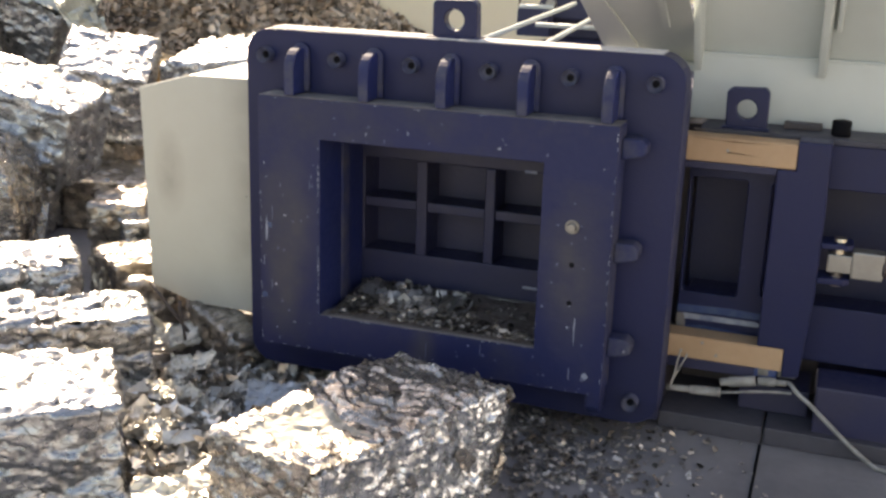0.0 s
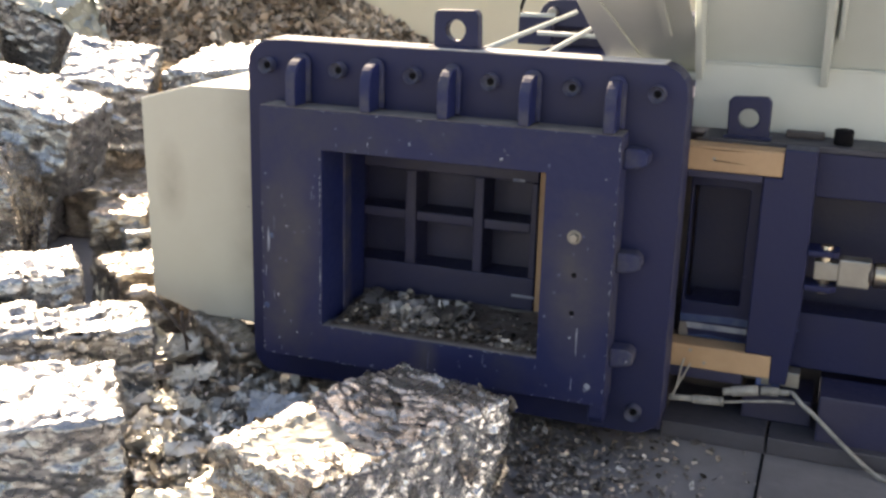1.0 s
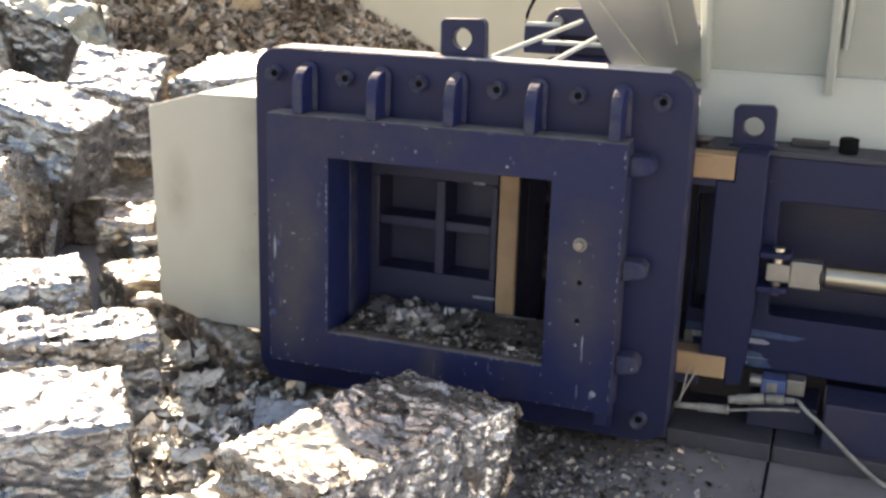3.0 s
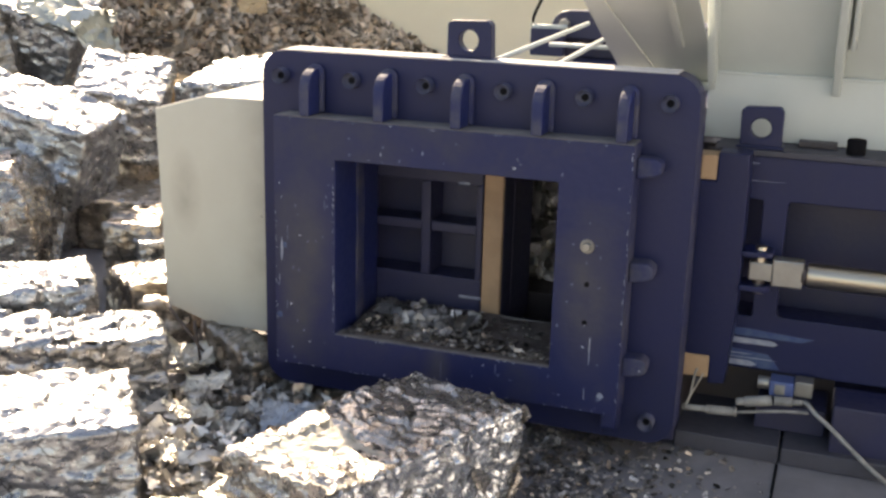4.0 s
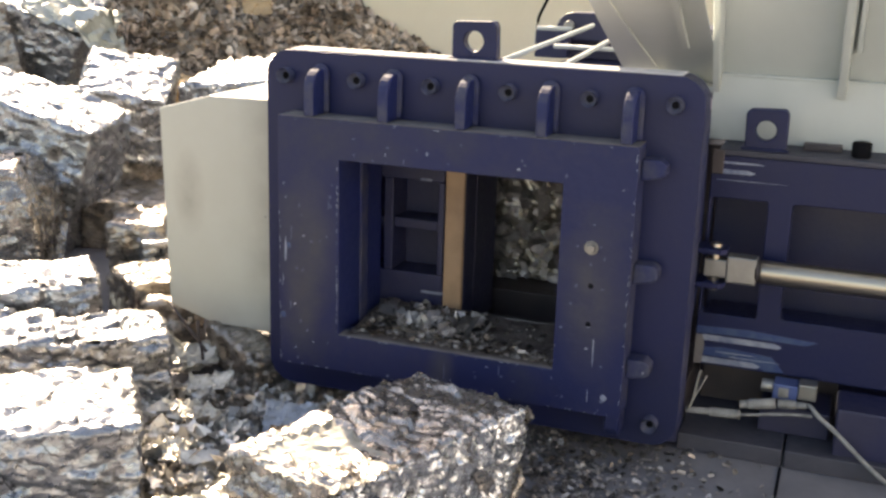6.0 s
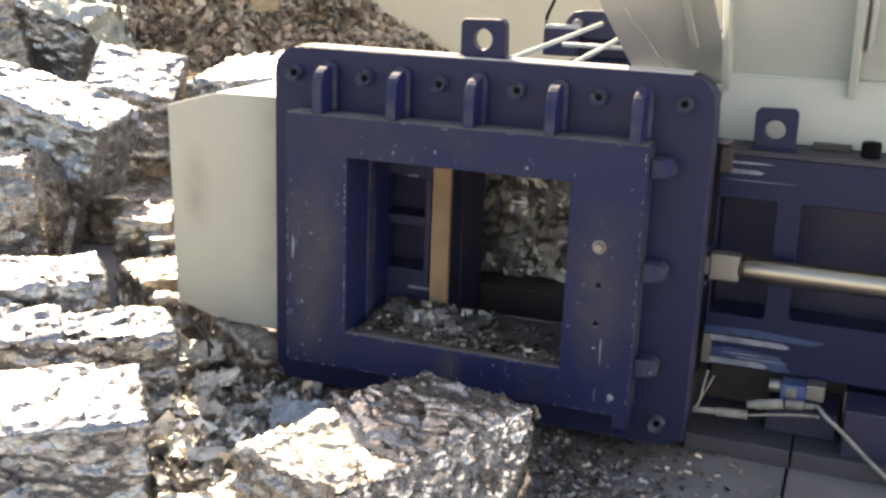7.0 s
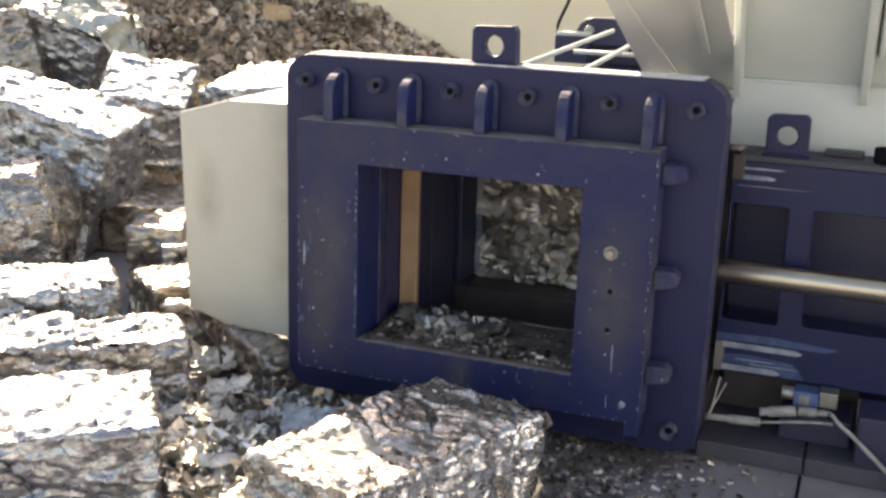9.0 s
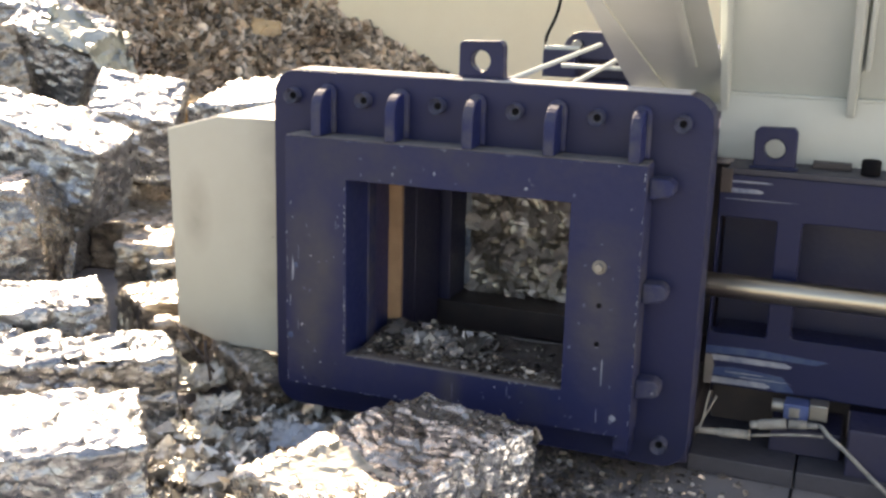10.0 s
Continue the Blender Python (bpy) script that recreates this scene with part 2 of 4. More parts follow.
DUST_GLARE = mat("pale_dust_glare", (0.62, 0.6, 0.58), (0.45, 0.43, 0.42), 0.9, 0, 12, (0.4, 0.75), 0.2, 120)
DUST_GREY = mat("grey_dust", (0.2, 0.18, 0.17), (0.1, 0.095, 0.1), 0.9, 0, 14, (0.4, 0.75), 0.2, 120)
CARD = mat("tan_cardboard_scrap", (0.52, 0.36, 0.2), (0.4, 0.26, 0.14), 0.8, 0, 9, (0.4, 0.7), 0.2, 40)


def stain_and_shade(m, spots, dirt):
    """Stains and painted shade round the given places (x, y, z, reach) of an object, broken up by noise."""
    nt = m.node_tree
    n, ln = nt.nodes, nt.links
    b = n["Principled BSDF"]
    co = n.new("ShaderNodeTexCoord")
    no = n.new("ShaderNodeTexNoise")
    no.inputs["Scale"].default_value, no.inputs["Detail"].default_value = 14, 6
    ln.new(co.outputs["Object"], no.inputs["Vector"])
    for x, y, z, reach in spots:
        sc = n.new("ShaderNodeVectorMath")
        sc.operation = "MULTIPLY"
        sc.inputs[1].default_value = (1.9, 1, 0.8)
        ln.new(co.outputs["Object"], sc.inputs[0])
        ds = n.new("ShaderNodeVectorMath")
        ds.operation = "DISTANCE"
        ds.inputs[1].default_value = (x * 1.9, y, z * 0.8)
        ln.new(sc.outputs[0], ds.inputs[0])
        mr = n.new("ShaderNodeMapRange")
        mr.inputs["From Min"].default_value, mr.inputs["From Max"].default_value = reach, reach * 0.2
        ln.new(ds.outputs["Value"], mr.inputs["Value"])
        mu = n.new("ShaderNodeMath")
        mu.operation = "MULTIPLY"
        ln.new(mr.outputs["Result"], mu.inputs[0])
        ln.new(no.outputs["Fac"], mu.inputs[1])
        old = b.inputs["Base Color"].links[0].from_socket
        mx = n.new("ShaderNodeMix")
        mx.data_type = "RGBA"
        ln.new(mu.outputs[0], mx.inputs["Factor"])
        ln.new(old, mx.inputs["A"])
        mx.inputs["B"].default_value = (*dirt, 1)
        ln.new(mx.outputs["Result"], b.inputs["Base Color"])


DARK.node_tree.nodes["Principled BSDF"].inputs["Specular IOR Level"].default_value = 0.1
for paint in (NAVY, NAVY_WORN, NAVY_DUSTY):
    paint.node_tree.nodes["Principled BSDF"].inputs["Specular IOR Level"].default_value = 0.35
stain_and_shade(NAVY_WORN, ((-0.42, -0.09, 0.52, 0.2), (-0.44, -0.09, 0.33, 0.13), (0.38, -0.09, 0.46, 0.19), (-0.02, -0.09, 0.2, 0.09)), (0.075, 0.07, 0.068))


# x -0.64 spots paint the shade beside the plate; x -0.97 is a stain
stain_and_shade(CREAM, ((-0.64, 0.18, 0.74, 0.3), (-0.97, 0.18, 0.55, 0.12), (-0.64, 0.18, 0.36, 0.3)), (0.3, 0.265, 0.21))


# ---- mesh helpers ----
def part(name, bm, material, parent=None, label=""):
    me = bpy.data.meshes.new(name)
    bm.to_mesh(me)
    bm.free()
    me.materials.append(material)
    ob = new(name, me)
    if parent:
        ob.parent = parent
    if label:
        ob["label"] = label
    return ob


def thing(name, label, category, group="", at=(0, 0, 0), kind=""):
    ob = new(name)
    ob.location = at
    return tagged(ob, label, category, group, kind)


def soften(bm, off=0.004, seg=2, faces=None):
    es = [e for e in bm.edges if len(e.link_faces) == 2 and e.calc_face_angle(0) > 0.6]
    if es:
        bmesh.ops.bevel(bm, geom=es, offset=off, segments=seg, affect="EDGES", profile=0.5, clamp_overlap=True)
    return bm


def block(x0, y0, z0, x1, y1, z1, off=0.004, bm=None):
    own = bmesh.new()
    bmesh.ops.create_cube(own, size=1, matrix=Matrix.Translation(((x0 + x1) / 2, (y0 + y1) / 2, (z0 + z1) / 2)) @ Matrix.Diagonal((x1 - x0, y1 - y0, z1 - z0, 1)))
    if off:
        soften(own, off)
    return join(bm, own)


def join(bm, own):
    if bm is None:
        return own
    me = bpy.data.meshes.new("tmp")
    own.to_mesh(me)
    own.free()
    bm.from_mesh(me)
    bpy.data.meshes.remove(me)
    return bm


def rod(p0, p1, r, seg=20, r1=None, off=0.0, bm=None):
    own = bmesh.new()
    a, b = Vector(p0), Vector(p1)
    m = Matrix.Translation((a + b) / 2) @ (b - a).to_track_quat("Z", "Y").to_matrix().to_4x4()
    bmesh.ops.create_cone(own, cap_ends=True, segments=seg, radius1=r, radius2=r if r1 is None else r1, depth=(b - a).length, matrix=m)
    if off:
        soften(own, off, 2)
    for f in own.faces:
        f.smooth = len(f.verts) == 4
    return join(bm, own)


def rect(x0, z0, x1, z1, r=0.0, n=6):
    if r <= 0:
        return [(x0, z0), (x1, z0), (x1, z1), (x0, z1)]
    out = []
    for cx, cz, a in ((x1 - r, z0 + r, -90), (x1 - r, z1 - r, 0), (x0 + r, z1 - r, 90), (x0 + r, z0 + r, 180)):
        for i in range(n + 1):
            t = radians(a + 90 * i / n)
            out.append((cx + r * math.cos(t), cz + r * math.sin(t)))
    return out


def ring(cx, cz, r, n=20):
    return [(cx + r * math.cos(2 * math.pi * i / n), cz + r * math.sin(2 * math.pi * i / n)) for i in range(n)]


def prism(loops, d0, d1, axis="y", off=0.004, seg=2):
    """A plate with holes: the first loop is its outline, the others are cut out, drawn between d0 and d1 along the axis."""
    bm = bmesh.new()
    edges = []
    for lp in loops:
        vs = [bm.verts.new((u, d0, v) if axis == "y" else (d0, u, v)) for u, v in lp]
        edges += [bm.edges.new((vs[i], vs[(i + 1) % len(vs)])) for i in range(len(vs))]
    bmesh.ops.triangle_fill(bm, edges=edges, use_beauty=True)
    bmesh.ops.dissolve_limit(bm, angle_limit=0.01, verts=bm.verts[:], edges=bm.edges[:]) if len(loops) == 1 else None
    ret = bmesh.ops.extrude_face_region(bm, geom=bm.faces[:])
    shift = (0, d1 - d0, 0) if axis == "y" else (d1 - d0, 0, 0)
    bmesh.ops.translate(bm, vec=shift, verts=[v for v in ret["geom"] if isinstance(v, bmesh.types.BMVert)])
    bmesh.ops.recalc_face_normals(bm, faces=bm.faces[:])
    if off:
        soften(bm, off, seg)
    return bm


def tube(points, r, seg=10):
    """A bent hose along the points."""
    bm = bmesh.new()
    pts = [Vector(p) for p in points]
    rings = []
    for i, p in enumerate(pts):
        d = (pts[min(i + 1, len(pts) - 1)] - pts[max(i - 1, 0)]).normalized()
        q = d.to_track_quat("Z", "Y")
        rings.append([bm.verts.new(p + q @ Vector((r * math.cos(2 * math.pi * k / seg), r * math.sin(2 * math.pi * k / seg), 0))) for k in range(seg)])
    for a, b in zip(rings, rings[1:]):
        for k in range(seg):
            bm.faces.new((a[k], a[(k + 1) % seg], b[(k + 1) % seg], b[k])).smooth = True
    bm.faces.new(rings[0][::-1])
    bm.faces.new(rings[-1])
    return bm


def bez(p0, p1, p2, p3, n=14):
    p0, p1, p2, p3 = map(Vector, (p0, p1, p2, p3))
    return [((1 - t) ** 3) * p0 + 3 * t * (1 - t) ** 2 * p1 + 3 * t * t * (1 - t) * p2 + t ** 3 * p3 for t in (i / n for i in range(n + 1))]


def flakes(rng, centres, normals, size, curl=0.5, tilt=0.6, long=1.6):
    """Verts and faces of bent scrap flakes, each six corners folded along its middle."""
    verts, faces = [], []
    for c, nrm in zip(centres, normals):
        nrm = Vector(nrm) + Vector(rng.normal(0, tilt, 3))
        q = nrm.to_track_quat("Z", "Y") @ Euler((0, 0, rng.uniform(0, 6.28))).to_quaternion()
        s = size * rng.uniform(0.5, 1.5)
        w, l, k = s * 0.5, s * 0.5 * rng.uniform(0.8, long), s * curl * rng.uniform(-0.5, 1)
        i = len(verts)
        for x, y, z in ((-w, -l, k), (-w * rng.uniform(0.5, 1.2), l, k * 0.6), (0, -l * rng.uniform(0.7, 1.2), 0), (0, l, -k * 0.2), (w, -l * rng.uniform(0.5, 1), k * 0.7), (w * rng.uniform(0.6, 1), l * rng.uniform(0.6, 1), k)):
            verts.append(tuple(Vector(c) + q @ Vector((x, y, z))))
        faces += [(i, i + 2, i + 3, i + 1), (i + 2, i + 4, i + 5, i + 3)]
    return verts, faces


def from_lists(name, verts, faces, material, parent=None, label=""):
    me = bpy.data.meshes.new(name)
    me.from_pydata(verts, [], faces)
    me.materials.append(material)
    ob = new(name, me)
    if parent:
        ob.parent = parent
    if label:
        ob["label"] = label
    return ob


# ---- ground, wall, heap ----
def ground():
    bm = bmesh.new()
    bmesh.ops.create_grid(bm, x_segments=2, y_segments=2, size=400)
    ob = tagged(part("ground", bm, GROUND), "dark dirty concrete yard floor strewn with metal scraps", "ground", kind="structure")
    joint = prism([[(0.872, 0.0008), (0.88, 0.0008), (0.88, 0.0022), (0.872, 0.0022)]], -2.0, 0.128, "y", 0)
    tagged(part("floor_joint", joint, DARK), "dark joint between two concrete floor slabs", "floor joint", kind="structure")
    return ob


def back_wall():
    bm = block(-12, 5.4, 0, 7, 5.7, 3.4, 0.01)
    tagged(part("wall_back", bm, WALL), "plain cream rendered yard wall behind the scrap", "wall", kind="structure")


# added out of view to bounce sunlight onto right-facing sides
def bounce_wall():
    bm = block(5.6, -7, 0, 5.9, 5.39, 3.4, 0.01)
    tagged(part("wall_bounce", bm, WALL_BOUNCE), "unseen white wall added to bounce sunlight into the yard", "wall", kind="structure")


def heap_height(x, y):
    crest = max(0.0, min(2.6, 0.37 + (-1.9 - x) * 0.47))
    h = crest - (5.4 - y) * 0.42
    return max(-0.05, h + 0.07 * noise.noise((x * 1.7, y * 1.7, 3)) + 0.03 * noise.noise((x * 6, y * 6, 1)))


def chip_heap():
    rng = np.random.default_rng(5)
    heap = thing("chip_heap", "large heap of brown shredded metal chips against the wall", "scrap heap", kind="stuff")
    bm = bmesh.new()
    nx, ny = 110, 60
    grid = [[bm.verts.new((-9 + 9.4 * i / nx, 0.9 + 4.5 * j / ny, heap_height(-9 + 9.4 * i / nx, 0.9 + 4.5 * j / ny))) for j in range(ny + 1)] for i in range(nx + 1)]
    for i in range(nx):
        for j in range(ny):
            bm.faces.new((grid[i][j], grid[i + 1][j], grid[i + 1][j + 1], grid[i][j + 1]))
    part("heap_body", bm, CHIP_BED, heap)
    cs, ns = [], []
    while len(cs) < 26000:
        x, y = rng.uniform(-5.6, -0.9), rng.uniform(1.6, 5.38)
        z = heap_height(x, y)
        if z > 0.0:
            cs.append((x, y, z + rng.uniform(0, 0.03)))
            ns.append((0.1, -0.45, 1))
    v, f = flakes(rng, cs, ns, 0.05, 0.6, 0.75, 2.8)
    tagged(from_lists("loose_chips", v, f, CHIP, heap), kind="stuff")


ground()
back_wall()
bounce_wall()
chip_heap()


# ---- the press: front plate and frame ----
press = thing("baling_press", "navy blue hydraulic scrap metal baling press with a bolted front plate", "press", at=(0, 0, 0))
OPEN = (-0.327, 0.262, 0.291, 0.757)


def front():
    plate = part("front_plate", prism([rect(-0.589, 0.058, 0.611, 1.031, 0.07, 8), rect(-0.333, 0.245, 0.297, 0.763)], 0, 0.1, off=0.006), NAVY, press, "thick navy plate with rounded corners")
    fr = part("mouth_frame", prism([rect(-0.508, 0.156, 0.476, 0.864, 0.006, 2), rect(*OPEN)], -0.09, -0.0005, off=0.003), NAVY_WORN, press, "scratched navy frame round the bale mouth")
    # right-facing sides take the dusty paint, which also paints in their side light
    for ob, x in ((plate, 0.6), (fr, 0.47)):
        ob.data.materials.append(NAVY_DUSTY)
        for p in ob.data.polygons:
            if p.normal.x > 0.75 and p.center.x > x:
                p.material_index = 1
    part("jamb_strip", block(OPEN[0] - 0.01, 0.052, 0.2625, OPEN[0] + 0.006, 0.1, 0.7565, 0.002), NAVY_DUSTY, press, "rubbed steel wear strip")
    # jamb and rib sides are a stronger blue than the frame
    part("jamb_face", block(OPEN[0] - 0.001, -0.0885, 0.2627, OPEN[0] + 0.0015, 0.0515, 0.7563, 0.0004), NAVY_BLUER, press, "bluer paint on the jamb")
    # ribs that brace the frame against the plate
    prof = [(0.0, 0.8665), (-0.085, 0.8665), (-0.085, 0.935)] + [(-0.085 + 0.055 * (1 - math.cos(radians(a))), 0.935 + 0.055 * math.sin(radians(a))) for a in range(15, 91, 15)] + [(0.0, 0.99)]
    for i in range(5):
        x = -0.419 + 0.2146 * i
        rib = part("rib", prism([prof], x - 0.0145, x + 0.0145, "x", 0.004, 2), NAVY_DUSTY, press)
        rib.data.materials.append(NAVY_BLUER)
        for p in rib.data.polygons:
            p.material_index = 1 if abs(p.normal.x) > 0.9 else 0
        # weld bead round the rib's root
        top = [(x + 0.026 * math.cos(radians(q)), 0.974 + 0.026 * math.sin(radians(q))) for q in range(0, 181, 15)]
        part("weld_bead", prism([[(x + 0.026, 0.8665)] + top + [(x - 0.026, 0.8665)]], -0.02, -0.0005, "y", 0.01, 3), NAVY_DUSTY, rib, "dusty weld bead round the rib")
    for z in (0.806, 0.54, 0.286):
        lp = [(0.4765, z - 0.03), (0.4765, z + 0.024), (0.522, z + 0.024), (0.538, z + 0.012), (0.538, z - 0.012), (0.524, z - 0.02)]
        part("side_rib", prism([lp], -0.06, -0.001, "y", 0.005, 2), NAVY_DUSTY, press, "dust-greyed side rib")
    part("foot_rib", prism([[(0.0, 0.155), (-0.08, 0.155), (-0.08, 0.118), (-0.06, 0.095), (0.0, 0.095)]], 0.434, 0.472, "x", 0.004), NAVY_WORN, press)
    # socket head screws
    for x, z in [(-0.524 + 0.2128 * i, 0.962) for i in range(6)] + [(0.542, 0.123)]:
        bm = bmesh.new()
        bmesh.ops.create_cone(bm, cap_ends=True, segments=24, radius1=0.0205, radius2=0.0205, depth=0.032, matrix=Matrix.Translation((x, -0.016, z)) @ Matrix.Rotation(radians(90), 4, "X"))
        cap = min(bm.faces, key=lambda f: f.calc_center_median().y)
        r = bmesh.ops.inset_region(bm, faces=[cap], thickness=0.008)
        bmesh.ops.translate(bm, vec=(0, 0.02, 0), verts=cap.verts[:])
        es = [e for e in bm.edges if e.calc_face_angle(0) > 0.6 and all(abs(v.co.y + 0.032) < 1e-4 for v in e.verts)]
        bmesh.ops.bevel(bm, geom=es, offset=0.002, segments=2, affect="EDGES")
        screw = part("socket_screw", bm, SCREW, press)
        part("socket", rod((x, -0.0135, z), (x, -0.012, z), 0.0105, 6), DARK, screw)
    # lifting lug on top
    part("lifting_lug", prism([[(-0.06, 1.029), (0.063, 1.029), (0.06, 1.122), (0.05, 1.134), (-0.05, 1.131), (-0.06, 1.121)], ring(-0.001, 1.081, 0.027)], 0.035, 0.075, off=0.004), NAVY, press)
    part("weld_foot", block(-0.075, 0.022, 1.029, 0.07, 0.088, 1.038, 0.003), NAVY, press)
    # dust lying on the ledges; the pale strip also paints the plate top's glare
    part("dust_layer", block(-0.52, 0.004, 1.0315, 0.55, 0.096, 1.0345, 0.001), DUST_GLARE, press, "pale dust with painted glare on the plate's top edge")
    part("dust_layer", block(-0.506, -0.088, 0.8645, 0.474, -0.002, 0.866, 0.0005), DUST_GREY, press, "grey dust on the frame's top ledge")
    part("dust_layer", block(-0.325, -0.0885, 0.2622, 0.289, -0.04, 0.2638, 0.0005), DUST_GREY, press, "grey dust on the front lip of the sill")
    # dome nut and drilled holes on the frame
    bm = rod((0.374, -0.09, 0.602), (0.374, -0.096, 0.602), 0.018, 20, off=0.001)
    bm = rod((0.374, -0.096, 0.602), (0.374, -0.108, 0.602), 0.015, 6, 0.011, 0.001, bm)
    part("dome_nut", bm, STEEL, press, "bright steel nut")
    for z in (0.502, 0.4):
        part("drilled_hole", rod((0.378, -0.0895, z), (0.378, -0.0908, z), 0.007, 14), DARK, press)
    # paint rubbed off
    rng = random.Random(3)
    for i in range(70):
        side = rng.choice("lltbr")
        x, z = {"l": (rng.uniform(-0.5, -0.335), rng.uniform(0.16, 0.7)), "t": (rng.uniform(-0.3, 0.3), rng.uniform(0.76, 0.84)), "b": (rng.uniform(-0.3, 0.45), rng.uniform(0.165, 0.25)), "r": (rng.uniform(0.3, 0.46), rng.uniform(0.16, 0.8))}[side]
        w, h = rng.uniform(0.0012, 0.0055), rng.uniform(0.0012, 0.0065)
        if rng.random() < 0.12:
            w, h = 0.0016, rng.uniform(0.012, 0.03)
        lp = [(x + w * math.cos(a) * rng.uniform(0.5, 1.2), z + h * math.sin(a) * rng.uniform(0.5, 1.2)) for a in (0, 1, 2, 3, 4, 5)]
        part("paint_chip", prism([lp], -0.0907, -0.0895, off=0), RUBBED if i % 4 == 0 else SCUFF, press)
    for axis, fixed, lo, hi, count in (("z", -0.3295, 0.27, 0.75, 46), ("z", 0.4725, 0.17, 0.855, 30), ("x", 0.1595, -0.5, 0.46, 34), ("x", 0.8605, -0.5, 0.46, 14), ("z", -0.5045, 0.17, 0.6, 14), ("x", 0.2595, -0.3, 0.28, 12)):
        for i in range(count):
            c = rng.uniform(lo, hi)
            x, z = (fixed + rng.uniform(-0.0015, 0.0015), c) if axis == "z" else (c, fixed + rng.uniform(-0.0015, 0.0015))
            a, b = rng.uniform(0.0006, 0.0016), rng.uniform(0.0015, 0.007)
            w, h = (a, b) if axis == "z" else (b, a)
            lp = [(x + w * math.cos(q) * rng.uniform(0.5, 1.2), z + h * math.sin(q) * rng.uniform(0.5, 1.2)) for q in (0, 1, 2, 3, 4, 5)]
            part("edge_chip", prism([lp], -0.0907, -0.0895, off=0), RUBBED, press)
    for x, z, w, h, m in ((-0.478, 0.505, 0.008, 0.012, TEAL), (-0.487, 0.49, 0.004, 0.035, RUBBED), (-0.495, 0.3, 0.01, 0.012, TEAL), (0.395, 0.33, 0.002, 0.05, RUBBED), (0.43, 0.205, 0.008, 0.012, RUBBED)):
        lp = [(x + w * math.cos(q) * rng.uniform(0.6, 1.2), z + h * math.sin(q) * rng.uniform(0.6, 1.2)) for q in (0, 0.7, 1.5, 2.3, 3, 3.8, 4.6, 5.5)]
        part("paint_chip", prism([lp], -0.0905, -0.0895, off=0), m, press)
    return plate


front()


def body():
    """The hollow press body behind the plate: sill, lintel, chamber walls, floor and roof."""
    part("sill_block", block(-0.58, 0.101, 0.03, 0.6, 0.218, 0.264, 0.004), NAVY_DARK, press)
    part("slot_floor", block(-0.58, 0.2185, 0.03, 0.6, 0.56, 0.165, 0.003), SOOT, press)
    part("lintel_block", block(-0.58, 0.101, 0.7635, 0.6, 0.218, 0.93, 0.004), NAVY_DARK, press)
    part("left_jamb", block(-0.58, 0.101, 0.2645, -0.331, 0.217, 0.763, 0.003), NAVY_BLUER, press)
    part("right_jamb", block(0.298, 0.101, 0.2645, 0.6, 0.217, 0.763, 0.003), NAVY_DARK, press)
    part("chamber_floor", block(-0.6, 0.561, 0.02, 0.6, 1.3, 0.25, 0.003), SOOT, press, "oily steel chamber floor")
    part("chamber_wall", block(-0.6, 0.561, 0.2515, -0.262, 1.3, 0.78, 0.004), NAVY_DARK, press)
    part("chamber_wall", block(0.31, 0.561, 0.2515, 0.6, 1.3, 0.78, 0.004), SOOT, press)
    part("chamber_roof", block(-0.6, 0.2185, 0.815, 0.56, 1.3, 0.86, 0.004), NAVY_DARK, press)
    part("sill_lip", block(-0.33, 0.206, 0.2645, 0.297, 0.2178, 0.281, 0.003), STEEL_DULL, press, "worn bare edge at the back of the sill")
    part("wear_angle", block(-0.262, 0.70, 0.27, -0.243, 0.716, 0.74, 0.002), RUBBED, press)


body()


def end_cover():
    """Sheet box that covers the end of the gate's travel."""
    cover = thing("gate_end_cover", "cream painted sheet metal cover box with cut corners beside the plate", "machine cover")
    lp = [(-1.054, 0.172), (-0.896, 0.126), (-0.59, 0.126), (-0.59, 0.862), (-0.89, 0.857), (-1.07, 0.806)]
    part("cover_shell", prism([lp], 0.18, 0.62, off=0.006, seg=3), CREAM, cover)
    for x in (-0.93, -0.64):
        part("cover_leg", block(x - 0.03, 0.26, 0.0, x + 0.03, 0.32, 0.2, 0.004), SOOT, cover, "dark steel leg")
    for x, z in ((-0.63, 0.14), (-0.7, 0.5)):
        part("rivet", rod((x, 0.1805, z), (x, 0.178, z), 0.004, 10), STEEL, cover)


# ---- the sliding gate: keyed ----
gate = thing("sliding_gate", "navy steel sliding gate with ribbed pockets and tan timber strips", "gate")


